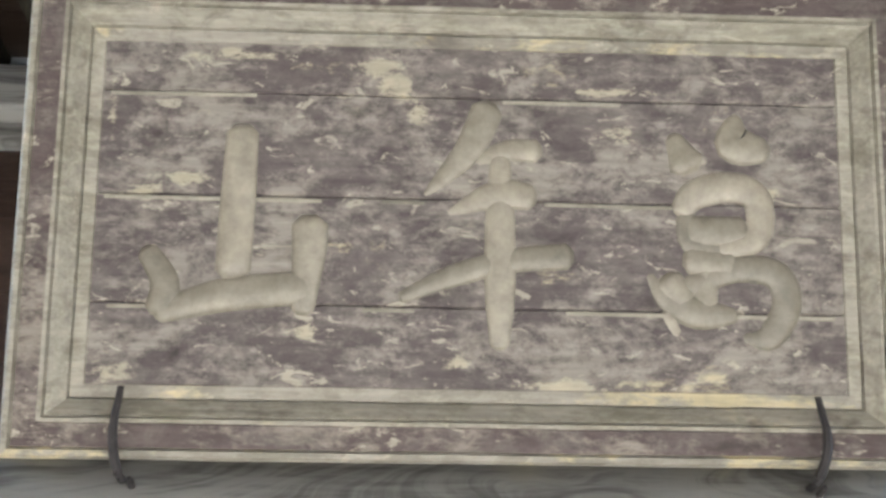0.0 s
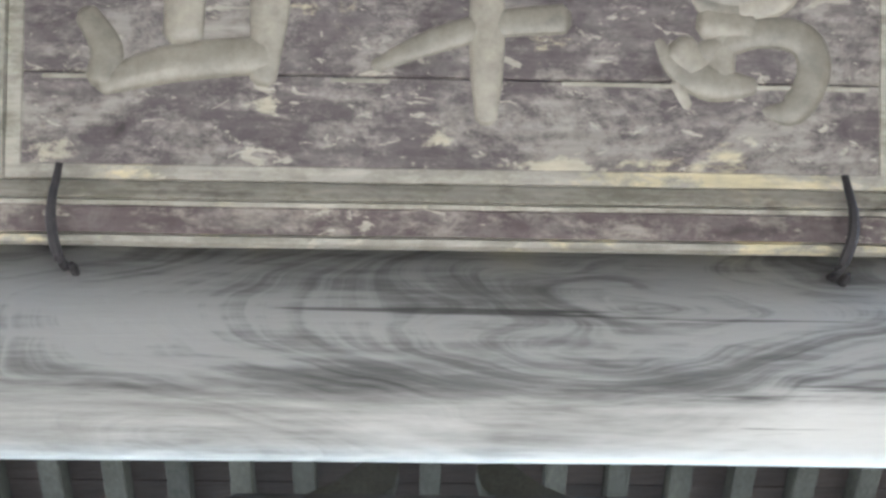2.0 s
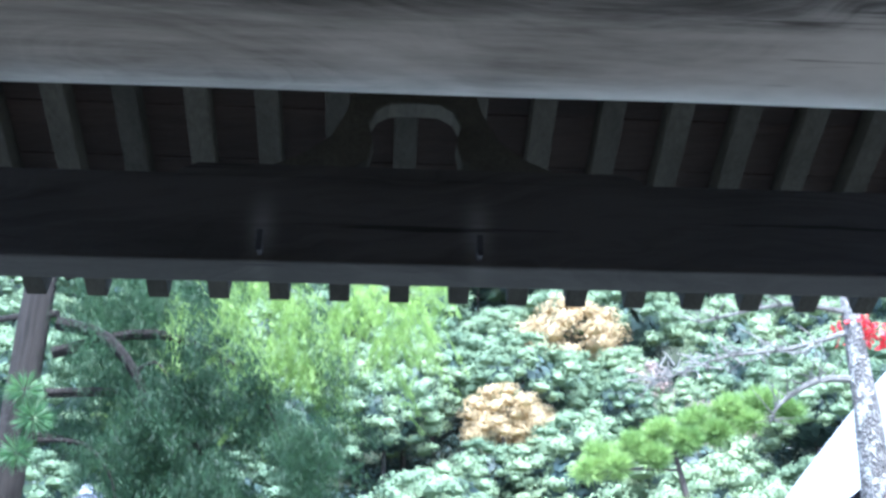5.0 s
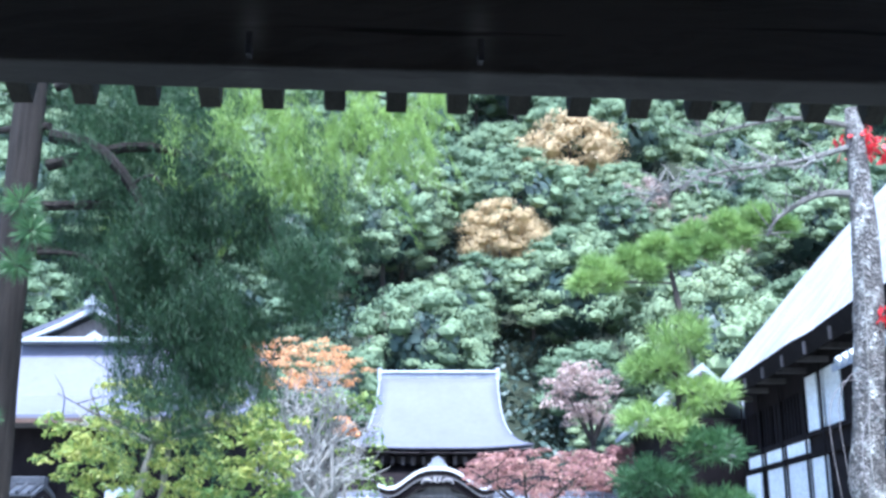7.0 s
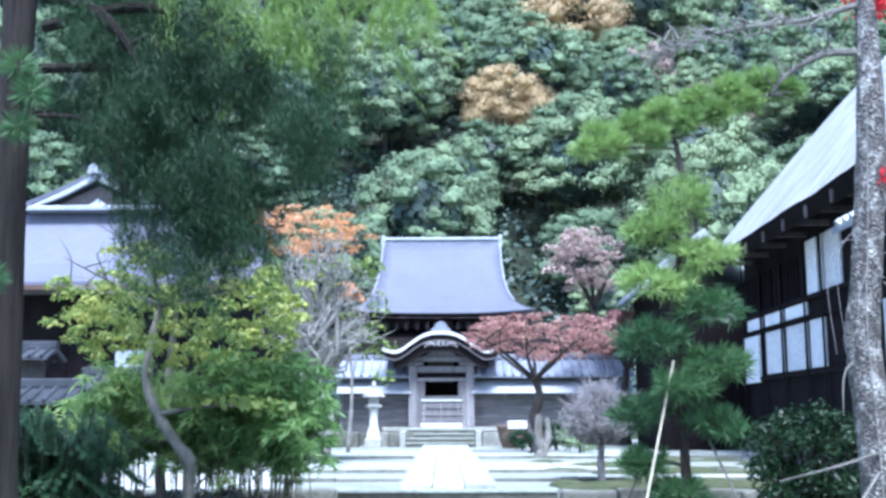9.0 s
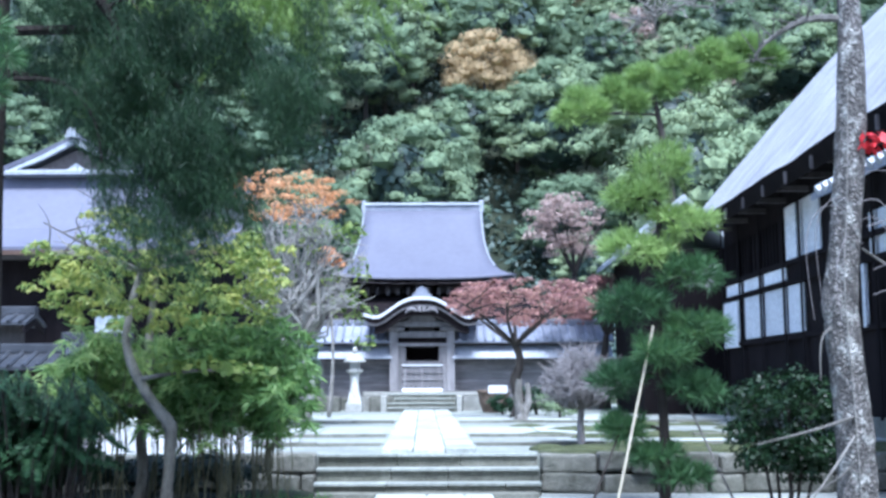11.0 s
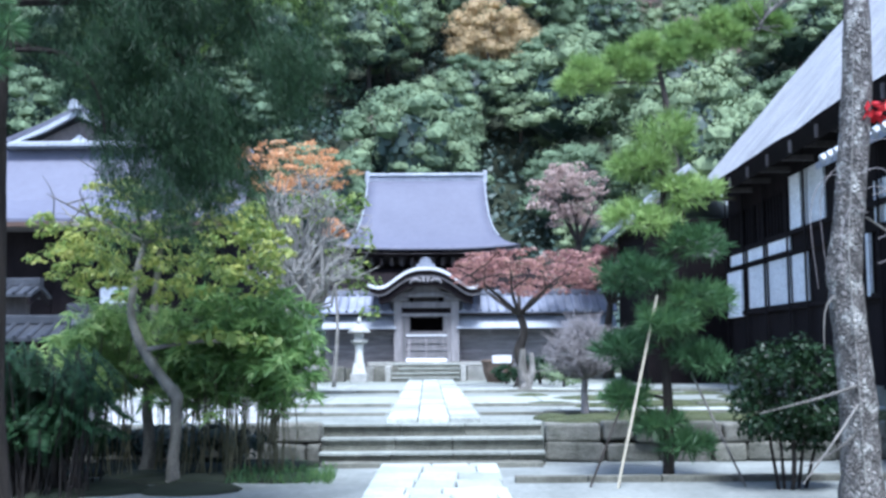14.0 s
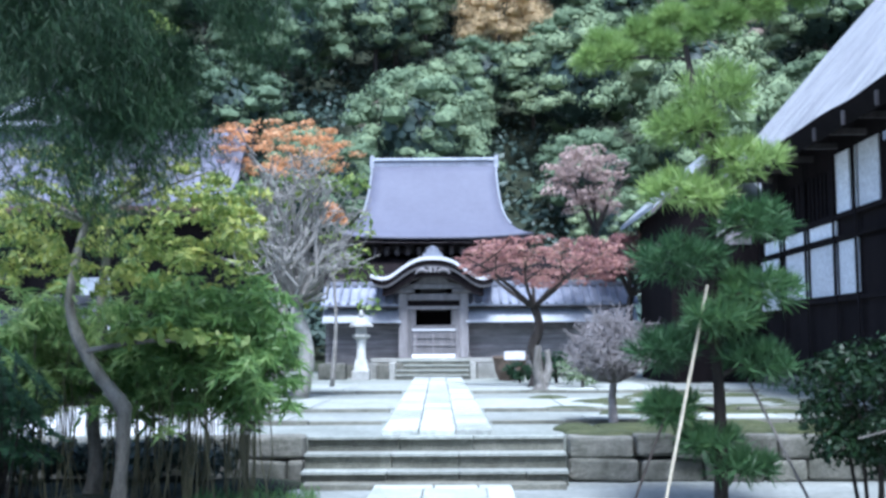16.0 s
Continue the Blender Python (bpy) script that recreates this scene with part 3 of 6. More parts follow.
def make_terrace():
    rng = random.Random(21)
    for name, x0, x1 in (("left", -9.0, -1.86), ("right", 1.40, 8.0)):
        w = thing("terrace_wall", "low mossy retaining wall of rough stone blocks", "wall", kind="structure")
        for course in range(2):
            x = x0
            while x < x1 - 0.05:
                d = min(rng.uniform(0.45, 0.95), x1 - x)
                h = 0.285
                share("wall_stone", WALL_BLOCK, w, pose(x + d / 2, 16.12 + rng.uniform(-0.06, 0.04), 0.143 + course * h + rng.uniform(-0.015, 0.015), rng.uniform(-5, 5), rng.uniform(-3, 3), rng.uniform(-5, 5)) @ Matrix.Diagonal((d - 0.02, 0.42, h - 0.015, 1)))
                x += d
    b = bmesh.new()
    for k in range(60):
        a = bmesh.new()
        bmesh.ops.create_icosphere(a, subdivisions=2, radius=1, matrix=pose(rng.uniform(1.5, 6.8), rng.uniform(16.4, 17.6) if k < 30 else rng.uniform(19.5, 26.0), 0.55 if k < 30 else 0.58) @ Matrix.Diagonal((rng.uniform(0.3, 0.7), rng.uniform(0.3, 0.5), rng.uniform(0.05, 0.12), 1)))
        merge(b, a)
    tagged(new("moss", mesh_of(b, "moss", MOSS, smooth=True)), "low cushions of moss on the terrace edge", "moss", kind="stuff")


make_terrace()

# ---- the entrance gate, turned a little against the court ----
GATE = Matrix.Translation((0, 0, 1.6)) @ pose(0, 0, 0, 0, 0, 4.5) @ Matrix.Translation((-0.15, -0.72, -1.6))
GX = 0.235


def rafter_z(y):
    """Underside of the rafters, sloping down from the ridge both ways."""
    return 3.43 + 0.40 * (2.9 - abs(y - 2.0))


def make_gate():
    g = thing("temple_gate", "weathered timber temple gate with a boarded roof on bare rafters", "gate", GATE)
    # front beam: flat face, rounded lower arris
    face, out = 1.94, []
    out += [(2.13, 3.045), (face, 3.045), (face - 0.004, 2.82), (face, 2.725)]
    for k in range(1, 10):
        a = math.radians(180 * k / 10)
        out.append((face + 0.095 - 0.095 * math.cos(a), 2.725 - 0.12 * math.sin(a)))
    out += [(2.13, 2.725)]
    b = bmesh.new()
    n = 60
    rows = []
    for i in range(n + 1):
        x = GX - 2.9 + 5.8 * i / n
        rows.append([b.verts.new((x, y + 0.004 * noise.noise((x * 2, y * 5, z * 5)), z + 0.007 * noise.noise((x * 1.7, 4, z)))) for y, z in out])
    for r, s in zip(rows, rows[1:]):
        for k in range(len(out)):
            b.faces.new((r[k], s[k], s[(k + 1) % len(out)], r[(k + 1) % len(out)]))
    b.faces.new(rows[0])
    b.faces.new(rows[-1][::-1])
    bmesh.ops.recalc_face_normals(b, faces=b.faces)
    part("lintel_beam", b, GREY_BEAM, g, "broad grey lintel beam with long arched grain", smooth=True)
    part("tie_beam", box(GX - 2.9, GX + 2.9, 3.60, 3.77, 3.017, 3.315, 0.012), DARK_BEAM, g, "dark tie beam with two nail stains")
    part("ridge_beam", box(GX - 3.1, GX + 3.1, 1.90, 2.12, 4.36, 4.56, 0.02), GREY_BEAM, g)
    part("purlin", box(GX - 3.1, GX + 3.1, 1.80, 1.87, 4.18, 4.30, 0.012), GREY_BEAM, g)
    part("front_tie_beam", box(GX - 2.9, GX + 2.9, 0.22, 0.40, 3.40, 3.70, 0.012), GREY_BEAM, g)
    for k in range(4):
        part("wall_board", box(GX - 2.6, GX + 2.6, 2.10, 2.13, 3.05 + k * 0.327, 3.05 + k * 0.327 + 0.322, 0.004), DARK_BOARD, g)
    for sx in (-1, 1):
        for y, r in ((0.31, 0.11), (2.10, 0.16), (3.685, 0.11)):
            top = {0.31: 3.40, 2.10: 4.36, 3.685: 3.017}[y]
            part("post", tube([((GX + sx * 2.55, y, 0.0), r), ((GX + sx * 2.55, y, top * 0.5), r), ((GX + sx * 2.55, y, top), r * 0.96)], 20), GREY_TIMBER, g)
            part("base_stone", box(GX + sx * 2.55 - 0.3, GX + sx * 2.55 + 0.3, y - 0.3, y + 0.3, -0.1, 0.06, 0.03), GRANITE, g)
    # unseen boarding between the posts, added to darken the gate's inside
    for sx in (-1, 1):
        for k in range(11):
            part("side_board", box(GX + sx * 2.55 - 0.02, GX + sx * 2.55 + 0.02, 0.44 + 0.285 * k, 0.44 + 0.285 * k + 0.28, 0.0, 3.0), DARK_BOARD, g)
    # rafters, both slopes
    pitch = math.degrees(math.atan(0.40))
    long = 2.9 / math.cos(math.radians(pitch))
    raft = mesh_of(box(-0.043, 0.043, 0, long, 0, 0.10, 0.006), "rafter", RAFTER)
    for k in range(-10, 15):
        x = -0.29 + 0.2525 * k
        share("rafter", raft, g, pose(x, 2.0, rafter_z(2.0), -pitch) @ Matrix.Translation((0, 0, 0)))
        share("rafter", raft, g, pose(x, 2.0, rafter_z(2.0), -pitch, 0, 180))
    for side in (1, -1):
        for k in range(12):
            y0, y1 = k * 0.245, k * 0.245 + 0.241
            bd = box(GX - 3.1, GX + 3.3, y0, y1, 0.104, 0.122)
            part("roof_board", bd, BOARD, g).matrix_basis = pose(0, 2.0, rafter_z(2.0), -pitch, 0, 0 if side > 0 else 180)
        c = box(GX - 3.2, GX + 3.4, 0, long - 0.02, 0.124, 0.30, 0.02)
        part("roof_cover", c, SHINGLE, g).matrix_basis = pose(0, 2.0, rafter_z(2.0), -pitch, 0, 0 if side > 0 else 180)
    part("ridge_cover", box(GX - 3.2, GX + 3.4, 1.75, 2.25, 4.72, 5.0, 0.03), SHINGLE, g)
    # frog-leg strut over the tie beam, on a thin bolster
    w = thing("frog_leg_strut", "carved frog-leg strut on a thin bolster above the tie beam", "strut", GATE)
    part("bolster", prism([(-0.505, 3.318), (0.968, 3.318), (0.955, 3.338), (0.90, 3.358), (-0.44, 3.358), (-0.49, 3.338)], 3.615, 3.755), DARK_BEAM, w)
    leg = [(0.0, 3.80), (0.16, 3.80), (0.19, 3.70), (0.22, 3.58), (0.27, 3.48), (0.36, 3.41), (0.46, 3.362), (0.20, 3.362), (0.15, 3.40), (0.135, 3.47), (0.15, 3.53), (0.125, 3.585), (0.08, 3.61), (0.0, 3.615)]
    part("strut", prism([(GX + x, z) for x, z in leg] + [(GX - x, z) for x, z in leg[::-1][1:-1]], 3.63, 3.72, bevel=0.004), RAFTER, w)
    # nails in the tie beam
    for x in (-0.227, 0.434):
        nail = thing("iron_nail", "rusty square iron nail driven into the dark beam", "nail", GATE, "nails in the tie beam")
        part("shank", box(x - 0.008, x + 0.008, 3.555, 3.61, 3.035, 3.062, 0.003), IRON, nail)
        part("nail_head", box(x - 0.009, x + 0.009, 3.55, 3.5585, 3.03, 3.10, 0.003), IRON, nail)


make_gate()
# unseen walls on both sides, added to keep light out of the gate
for sx in (-1, 1):
    yard = thing("shade_wall_south", "plain dark unseen wall added beside the gate to block light", "wall", GATE, kind="structure")
    part("wall", box(GX + sx * 2.75 if sx > 0 else GX - 30, GX + 30 if sx > 0 else GX - 2.75, 1.95, 2.25, -0.1, 2.6), DARK_BOARD, yard)
# unseen walls, added before the gate to cut the light reaching its timbers
yard = thing("shade_wall_approach", "plain dark unseen wall added to keep light off the gate", "wall", kind="structure")
part("wall", box(-6.8, 6.8, -6.8, -6.5, -0.1, 7.0), DARK_BOARD, yard)
# the left one stands nearer and higher to dim that side more
for x, top in ((-4.6, 9.0), (6.5, 7.0)):
    part("wall", box(x - 0.15, x + 0.15, -6.48, 0.2, -0.1, top), DARK_BOARD, yard)

# ---- the plaque, leaning out over the lintel ----
STROKES = {
    "mountain": (
        ((-0.309, 0.582, 0.038), (-0.313, 0.426, 0.042), (-0.318, 0.254, 0.042)),
        ((-0.514, 0.296, 0.026), (-0.471, 0.225, 0.034), (-0.481, 0.163, 0.035)),
        ((-0.480, 0.157, 0.028), (-0.331, 0.199, 0.041), (-0.152, 0.218, 0.039)),
        ((-0.146, 0.366, 0.043), (-0.145, 0.297, 0.040), (-0.156, 0.168, 0.028)),
    ),
    "year": (
        ((0.264, 0.650, 0.040), (0.228, 0.564, 0.036), (0.169, 0.491, 0.023), (0.120, 0.443, 0.008)),
        ((0.242, 0.527, 0.013), (0.309, 0.552, 0.026), (0.379, 0.553, 0.030)),
        ((0.177, 0.400, 0.009), (0.289, 0.446, 0.037), (0.366, 0.441, 0.032)),
        ((0.295, 0.535, 0.024), (0.296, 0.373, 0.036), (0.297, 0.213, 0.036), (0.297, 0.094, 0.023)),
        ((0.072, 0.200, 0.016), (0.186, 0.251, 0.027), (0.317, 0.289, 0.030), (0.452, 0.302, 0.033)),
    ),
    "myriad": (
        ((0.706, 0.593, 0.021), (0.738, 0.529, 0.046)),
        ((0.856, 0.642, 0.019), (0.852, 0.581, 0.049), (0.919, 0.566, 0.033)),
        ((0.722, 0.415, 0.027), (0.757, 0.457, 0.037), (0.838, 0.476, 0.038), (0.902, 0.450, 0.036), (0.899, 0.358, 0.034), (0.814, 0.327, 0.029)),
        ((0.732, 0.412, 0.021), (0.743, 0.342, 0.027), (0.821, 0.330, 0.024)),
        ((0.798, 0.390, 0.022), (0.782, 0.289, 0.027), (0.772, 0.189, 0.032)),
        ((0.646, 0.262, 0.011), (0.682, 0.208, 0.024), (0.757, 0.176, 0.040), (0.843, 0.171, 0.018)),
        ((0.732, 0.232, 0.026), (0.846, 0.280, 0.033), (0.942, 0.268, 0.036), (0.966, 0.200, 0.036), (0.923, 0.123, 0.032), (0.865, 0.122, 0.011)),
        ((0.684, 0.175, 0.016), (0.707, 0.129, 0.012)),
        ((0.745, 0.370, 0.036), (0.800, 0.366, 0.040), (0.865, 0.372, 0.034)),
        ((0.740, 0.300, 0.034), (0.835, 0.288, 0.036)),
        ((0.690, 0.250, 0.034), (0.725, 0.205, 0.036)),
    ),
}
LEAN = 39.0
PLAQUE = GATE @ Matrix.Translation((0, 1.835, 3.16)) @ pose(0, 0, 0, LEAN)
# in the plaque's own axes: x along, z up its face, -y out of it


def make_plaque():
    p = thing("temple_plaque", "large worn lacquered plaque with three carved characters in a moulded frame", "plaque", PLAQUE)
    x0, x1, z0, z1 = -0.635, 1.098, -0.005, 0.795
    rng = random.Random(3)
    edges = [z0 - 0.02, 0.178, 0.432, 0.679, z1 + 0.02]
    for lo, hi in zip(edges, edges[1:]):
        b = bmesh.new()
        n = 70
        rows = []
        for i in range(n + 1):
            x = x0 - 0.03 + (x1 - x0 + 0.06) * i / n
            w0, w1 = 0.0025 * noise.noise((x * 3, lo * 9, 0)), 0.0025 * noise.noise((x * 3, hi * 9, 0))
            rows.append([b.verts.new(q) for q in ((x, 0.03, lo + w0 + 0.001), (x, -0.001, lo + w0 + 0.001), (x, -0.004, lo + w0 + 0.005), (x, -0.004, hi + w1 - 0.005), (x, -0.001, hi + w1 - 0.001), (x, 0.03, hi + w1 - 0.001))])
        for r, s in zip(rows, rows[1:]):
            for k in range(6):
                b.faces.new((r[k], s[k], s[(k + 1) % 6], r[(k + 1) % 6]))
        b.faces.new(rows[0]), b.faces.new(rows[-1][::-1])
        bmesh.ops.recalc_face_normals(b, faces=b.faces)
        part("plank", b, FIELD, p)
    # pale filler smeared along the seams
    for z, a, c in ((0.432, -0.62, -0.12), (0.432, 0.02, 0.12), (0.432, 0.40, 0.72), (0.679, -0.62, -0.28), (0.679, 0.30, 0.58), (0.178, -0.60, -0.30), (0.178, 0.45, 1.08), (0.178, -0.02, 0.1)):
        b = box(a, c, -0.0062, -0.002, z - 0.013, z - 0.004, 0.0015)
        for v in b.verts:
            v.co.z += 0.004 * noise.noise((v.co.x * 9, z, 1))
        part("seam_filler", b, BARE, p, "pale smear of filler along a seam")
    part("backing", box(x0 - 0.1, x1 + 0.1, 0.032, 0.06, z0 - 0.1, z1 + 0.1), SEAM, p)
    # moulded frame: (distance outwards from the field, height out of the face, material)
    prof = [(0.0, -0.002, 0), (0.004, 0.008, 0), (0.032, 0.009, 1), (0.035, 0.002, 1), (0.038, 0.014, 1), (0.066, 0.046, 1), (0.072, 0.050, 1), (0.075, 0.043, 1), (0.079, 0.056, 1), (0.088, 0.056, 2), (0.091, 0.047, 2),
            (0.142, 0.050, 3), (0.144, 0.044, 3), (0.148, 0.057, 3), (0.160, 0.056, 3), (0.168, 0.046, 3), (0.168, -0.03, 1), (0.0, -0.03, 1)]
    corners = [(x0, z0), (x1, z0), (x1, z1), (x0, z1)]
    signs = [(-1, -1), (1, -1), (1, 1), (-1, 1)]
    for k in range(4):
        (ax, az), (bx, bz), (sa, ta), (sb, tb) = corners[k], corners[(k + 1) % 4], signs[k], signs[(k + 1) % 4]
        b = bmesh.new()
        n = 40
        rows = []
        for i in range(n + 1):
            f = i / n
            row = []
            for d, h, _ in prof:
                px, pz = (ax + sa * d) * (1 - f) + (bx + sb * d) * f, (az + ta * d) * (1 - f) + (bz + tb * d) * f
                row.append(b.verts.new((px, -h + 0.0016 * noise.noise((px * 6, pz * 6, d * 40)), pz + 0.0012 * noise.noise((px * 5, d * 30, 2)))))
            rows.append(row)
        for r, s in zip(rows, rows[1:]):
            for j in range(len(prof)):
                f = b.faces.new((r[j], s[j], s[(j + 1) % len(prof)], r[(j + 1) % len(prof)]))
                f.material_index = prof[j][2]
        b.faces.new(rows[0]), b.faces.new(rows[-1][::-1])
        bmesh.ops.recalc_face_normals(b, faces=b.faces)
        part("frame_rail", b, (GILT if k in (0, 2) else CREAM, CREAM, BAND, GILT if k == 0 else CREAM), p, "moulded frame rail with worn gilt edges")
    for strokes in STROKES.values():
        for s in strokes:
            pts = eased([((u, -0.002, v), r) for u, v, r in s], 5)
            head, tail = pts[0], pts[-1]
            a = (Vector(pts[0][0]) - Vector(pts[1][0])).normalized() * head[1] * 0.5
            c = (Vector(pts[-1][0]) - Vector(pts[-2][0])).normalized() * tail[1] * 0.5
            pts = [(tuple(Vector(head[0]) + a), head[1] * 0.45)] + pts + [(tuple(Vector(tail[0]) + c), tail[1] * 0.45)]
            b = tube(pts, 16, 0.34)
            bmesh.ops.recalc_face_normals(b, faces=b.faces)
            part("carved_stroke", b, GLYPH, p, "rounded carved stroke in pale worn wood", smooth=True)


make_plaque()


def make_hook(x, lean):
    h = thing("iron_hook", "forged black iron hook holding the plaque's lower rail", "hook", GATE, "plaque hooks")
    b = bmesh.new()
    line = [((x, 1.985, 2.985), 0.010), ((x + lean * 0.3, 1.90, 2.955), 0.011), ((x + lean, 1.845, 2.985), 0.011), ((x + lean * 1.2, 1.815, 3.03), 0.010), ((x + lean * 1.0, 1.80, 3.07), 0.009), ((x + lean * 0.9, 1.79, 3.105), 0.008)]
    tube(eased(line, 4), 6, 0.7, 0.05, 2, b)
    part("bar", b, IRON, h)
    part("spike", tube([((x + 0.02, 1.97, 2.955), 0.008), ((x + 0.022, 1.915, 2.945), 0.009), ((x + 0.022, 1.90, 2.944), 0.005)], 6), IRON, h)


make_hook(-0.528, -0.012)
make_hook(0.985, 0.022)

# ---- the gateway in front of the hall ----
KX, KY, KZ = -0.72, 36.0, 0.66


def kara(s):
    """The gable's curve: a round crown in the middle, hollow shoulders, tips turned up."""
    s = abs(s)
    return 0.66 * (0.5 + 0.5 * math.cos(math.pi * min(s / 0.86, 1.0) ** 1.35)) + 0.12 * max(0.0, (s - 0.62) / 0.38) ** 2


def make_gateway():
    g = thing("cusped_gateway", "grey timber gateway with an undulating cusped gable roof and dark doorway", "gateway", Matrix.Translation((KX, KY, KZ)))
    for sx in (-1, 1):
        part("post", box(sx * 0.95 - 0.13, sx * 0.95 + 0.13, 0.0, 0.26, 0.62, 2.62, 0.02), GREY_TIMBER, g)
        part("rear_post", box(sx * 0.95 - 0.11, sx * 0.95 + 0.11, 1.5, 1.72, 0.62, 2.62, 0.02), GREY_TIMBER, g)
        part("bracket", box(sx * 0.95 - 0.36, sx * 0.95 + 0.36, -0.08, 0.3, 2.622, 2.76, 0.03), GREY_TIMBER, g)
    part("lintel", box(-0.82, 0.82, 0.03, 0.22, 2.40, 2.60, 0.015), GREY_TIMBER, g)
    part("transom", box(-0.82, 0.82, 0.05, 0.2, 2.12, 2.22, 0.01), GREY_TIMBER, g)
    part("transom_panel", box(-0.80, 0.80, 0.14, 0.18, 2.222, 2.398), BLACK_TIMBER, g)
    part("tie_beam", box(-1.25, 1.25, -0.02, 0.24, 2.762, 2.90, 0.02), GREY_TIMBER, g)
    part("frog_leg_strut", prism([(-0.75, 2.902), (-0.5, 2.96), (-0.28, 3.14), (0.28, 3.14), (0.5, 2.96), (0.75, 2.902)], 0.02, 0.12), GREY_TIMBER, g, "carved grey board under the gable")
    part("gable_panel", prism([(-1.25, 2.904), (1.25, 2.904), (0.9, 3.0), (0.45, 3.42), (-0.45, 3.42), (-0.9, 3.0)], 0.13, 0.2), BLACK_TIMBER, g)
    part("inner_frame", box(-0.82, -0.68, 0.08, 0.2, 0.62, 2.118), GREY_TIMBER, g)
    part("inner_frame", box(0.68, 0.82, 0.08, 0.2, 0.62, 2.118), GREY_TIMBER, g)
    part("jamb_board", box(-0.678, -0.55, 0.16, 0.2, 1.55, 2.118), GREY_TIMBER, g)
    part("jamb_board", box(0.55, 0.678, 0.16, 0.2, 1.55, 2.118), GREY_TIMBER, g)
    part("cross_rail", box(-0.67, 0.67, 0.15, 0.2, 1.54, 1.63, 0.006), GREY_TIMBER, g)
    part("sill", box(-0.67, 0.67, 0.05, 0.2, 0.62, 0.74, 0.01), PLASTER, g)
    gate = part("low_gate", box(-0.67, 0.67, 0.10, 0.14, 0.76, 1.50, 0.004), GREY_TIMBER, g, "low closed slatted gate of pale wood")
    for k in range(4):
        part("rail", box(-0.67, 0.67, 0.06, 0.098, 0.78 + 0.225 * k, (0.82 if k < 3 else 0.85) + 0.225 * k), PLASTER if k == 3 else GREY_TIMBER, gate)
    for k in range(3):
        part("stile", box(-0.6 + 0.56 * k, -0.54 + 0.56 * k, 0.045, 0.058, 0.76, 1.39), GREY_TIMBER, gate)
    # black sheet behind the opening, painting the darkness inside the doorway
    part("dark_panel", box(-0.66, 0.66, 1.4, 1.44, 0.62, 2.1), BLACK_TIMBER, g)
    # the curved roof: shell, pale front edge, barge boards; black ones paint shade below
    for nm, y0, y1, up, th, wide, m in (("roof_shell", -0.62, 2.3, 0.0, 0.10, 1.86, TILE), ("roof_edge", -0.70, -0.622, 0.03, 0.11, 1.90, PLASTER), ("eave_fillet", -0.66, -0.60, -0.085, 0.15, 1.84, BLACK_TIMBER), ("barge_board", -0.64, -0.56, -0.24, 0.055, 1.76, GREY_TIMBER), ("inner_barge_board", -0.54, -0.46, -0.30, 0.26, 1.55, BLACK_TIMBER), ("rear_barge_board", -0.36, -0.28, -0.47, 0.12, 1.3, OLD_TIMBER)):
        pts = [(wide * s, 3.02 + up + kara(s * wide / 1.86)) for s in np.linspace(-1, 1, 41)]
        part(nm, prism(pts + [(x, z - th) for x, z in pts[::-1]], y0, y1), m, g)
    part("ridge", box(-0.11, 0.11, -0.5, 2.3, 3.71, 3.85, 0.03), TILE, g)
    part("ridge_end", prism([(-0.34, 3.69), (-0.30, 3.79), (-0.2, 3.84), (-0.18, 3.96), (-0.08, 4.0), (0.0, 4.06), (0.08, 4.0), (0.18, 3.96), (0.2, 3.84), (0.30, 3.79), (0.34, 3.69)], -0.66, -0.5, bevel=0.015), TILE, g)
    for sx in (-1, 1):
        part("carved_scroll", tube(eased([((sx * 0.15, -0.68, 3.24), 0.04), ((sx * 0.3, -0.69, 3.30), 0.06), ((sx * 0.45, -0.68, 3.26), 0.05), ((sx * 0.52, -0.68, 3.17), 0.025)], 3), 8), GREY_TIMBER, g)
        part("carved_pendant", prism([(sx * 0.02, 3.42), (sx * 0.14, 3.40), (sx * 0.12, 3.26), (sx * 0.03, 3.20)], -0.69, -0.645), GREY_TIMBER, g)
    s = thing("stone_steps", "short flight of grey stone steps below the gateway", "steps", Matrix.Translation((KX, KY, KZ)))
    for k in range(4):
        share("step_block", KERB_BLOCK, s, pose(0, -1.2 + 0.27 * k, 0.055 + 0.14 * k) @ Matrix.Diagonal((2.2, 0.5, 0.106, 1)))
        share("tread_slab", TREAD_BLOCK, s, pose(0, -1.22 + 0.27 * k, 0.125 + 0.14 * k) @ Matrix.Diagonal((2.22, 0.52, 0.03, 1)))
    for sx in (-1, 1):
        share("flank_stone", FLANK_BLOCK, s, pose(sx * 1.2, -0.75, 0.24) @ Matrix.Diagonal((0.18, 1.2, 0.52, 1)))
        share("flank_stone", FLANK_BLOCK, s, pose(sx * 1.66, -0.3, 0.22, rz=3 * sx) @ Matrix.Diagonal((0.68, 0.5, 0.50, 1)))
    share("podium_slab", FLANK_BLOCK, s, pose(0, 0.55, 0.555) @ Matrix.Diagonal((3.9, 1.75, 0.115, 1)))
    share("podium_block", KERB_BLOCK, s, pose(0, 0.65, 0.245) @ Matrix.Diagonal((3.7, 1.5, 0.49, 1)))


FLANK_BLOCK = mesh_of(box(-0.5, 0.5, -0.5, 0.5, -0.5, 0.5, 0.05), "flank_stone", PODIUM)
make_gateway()


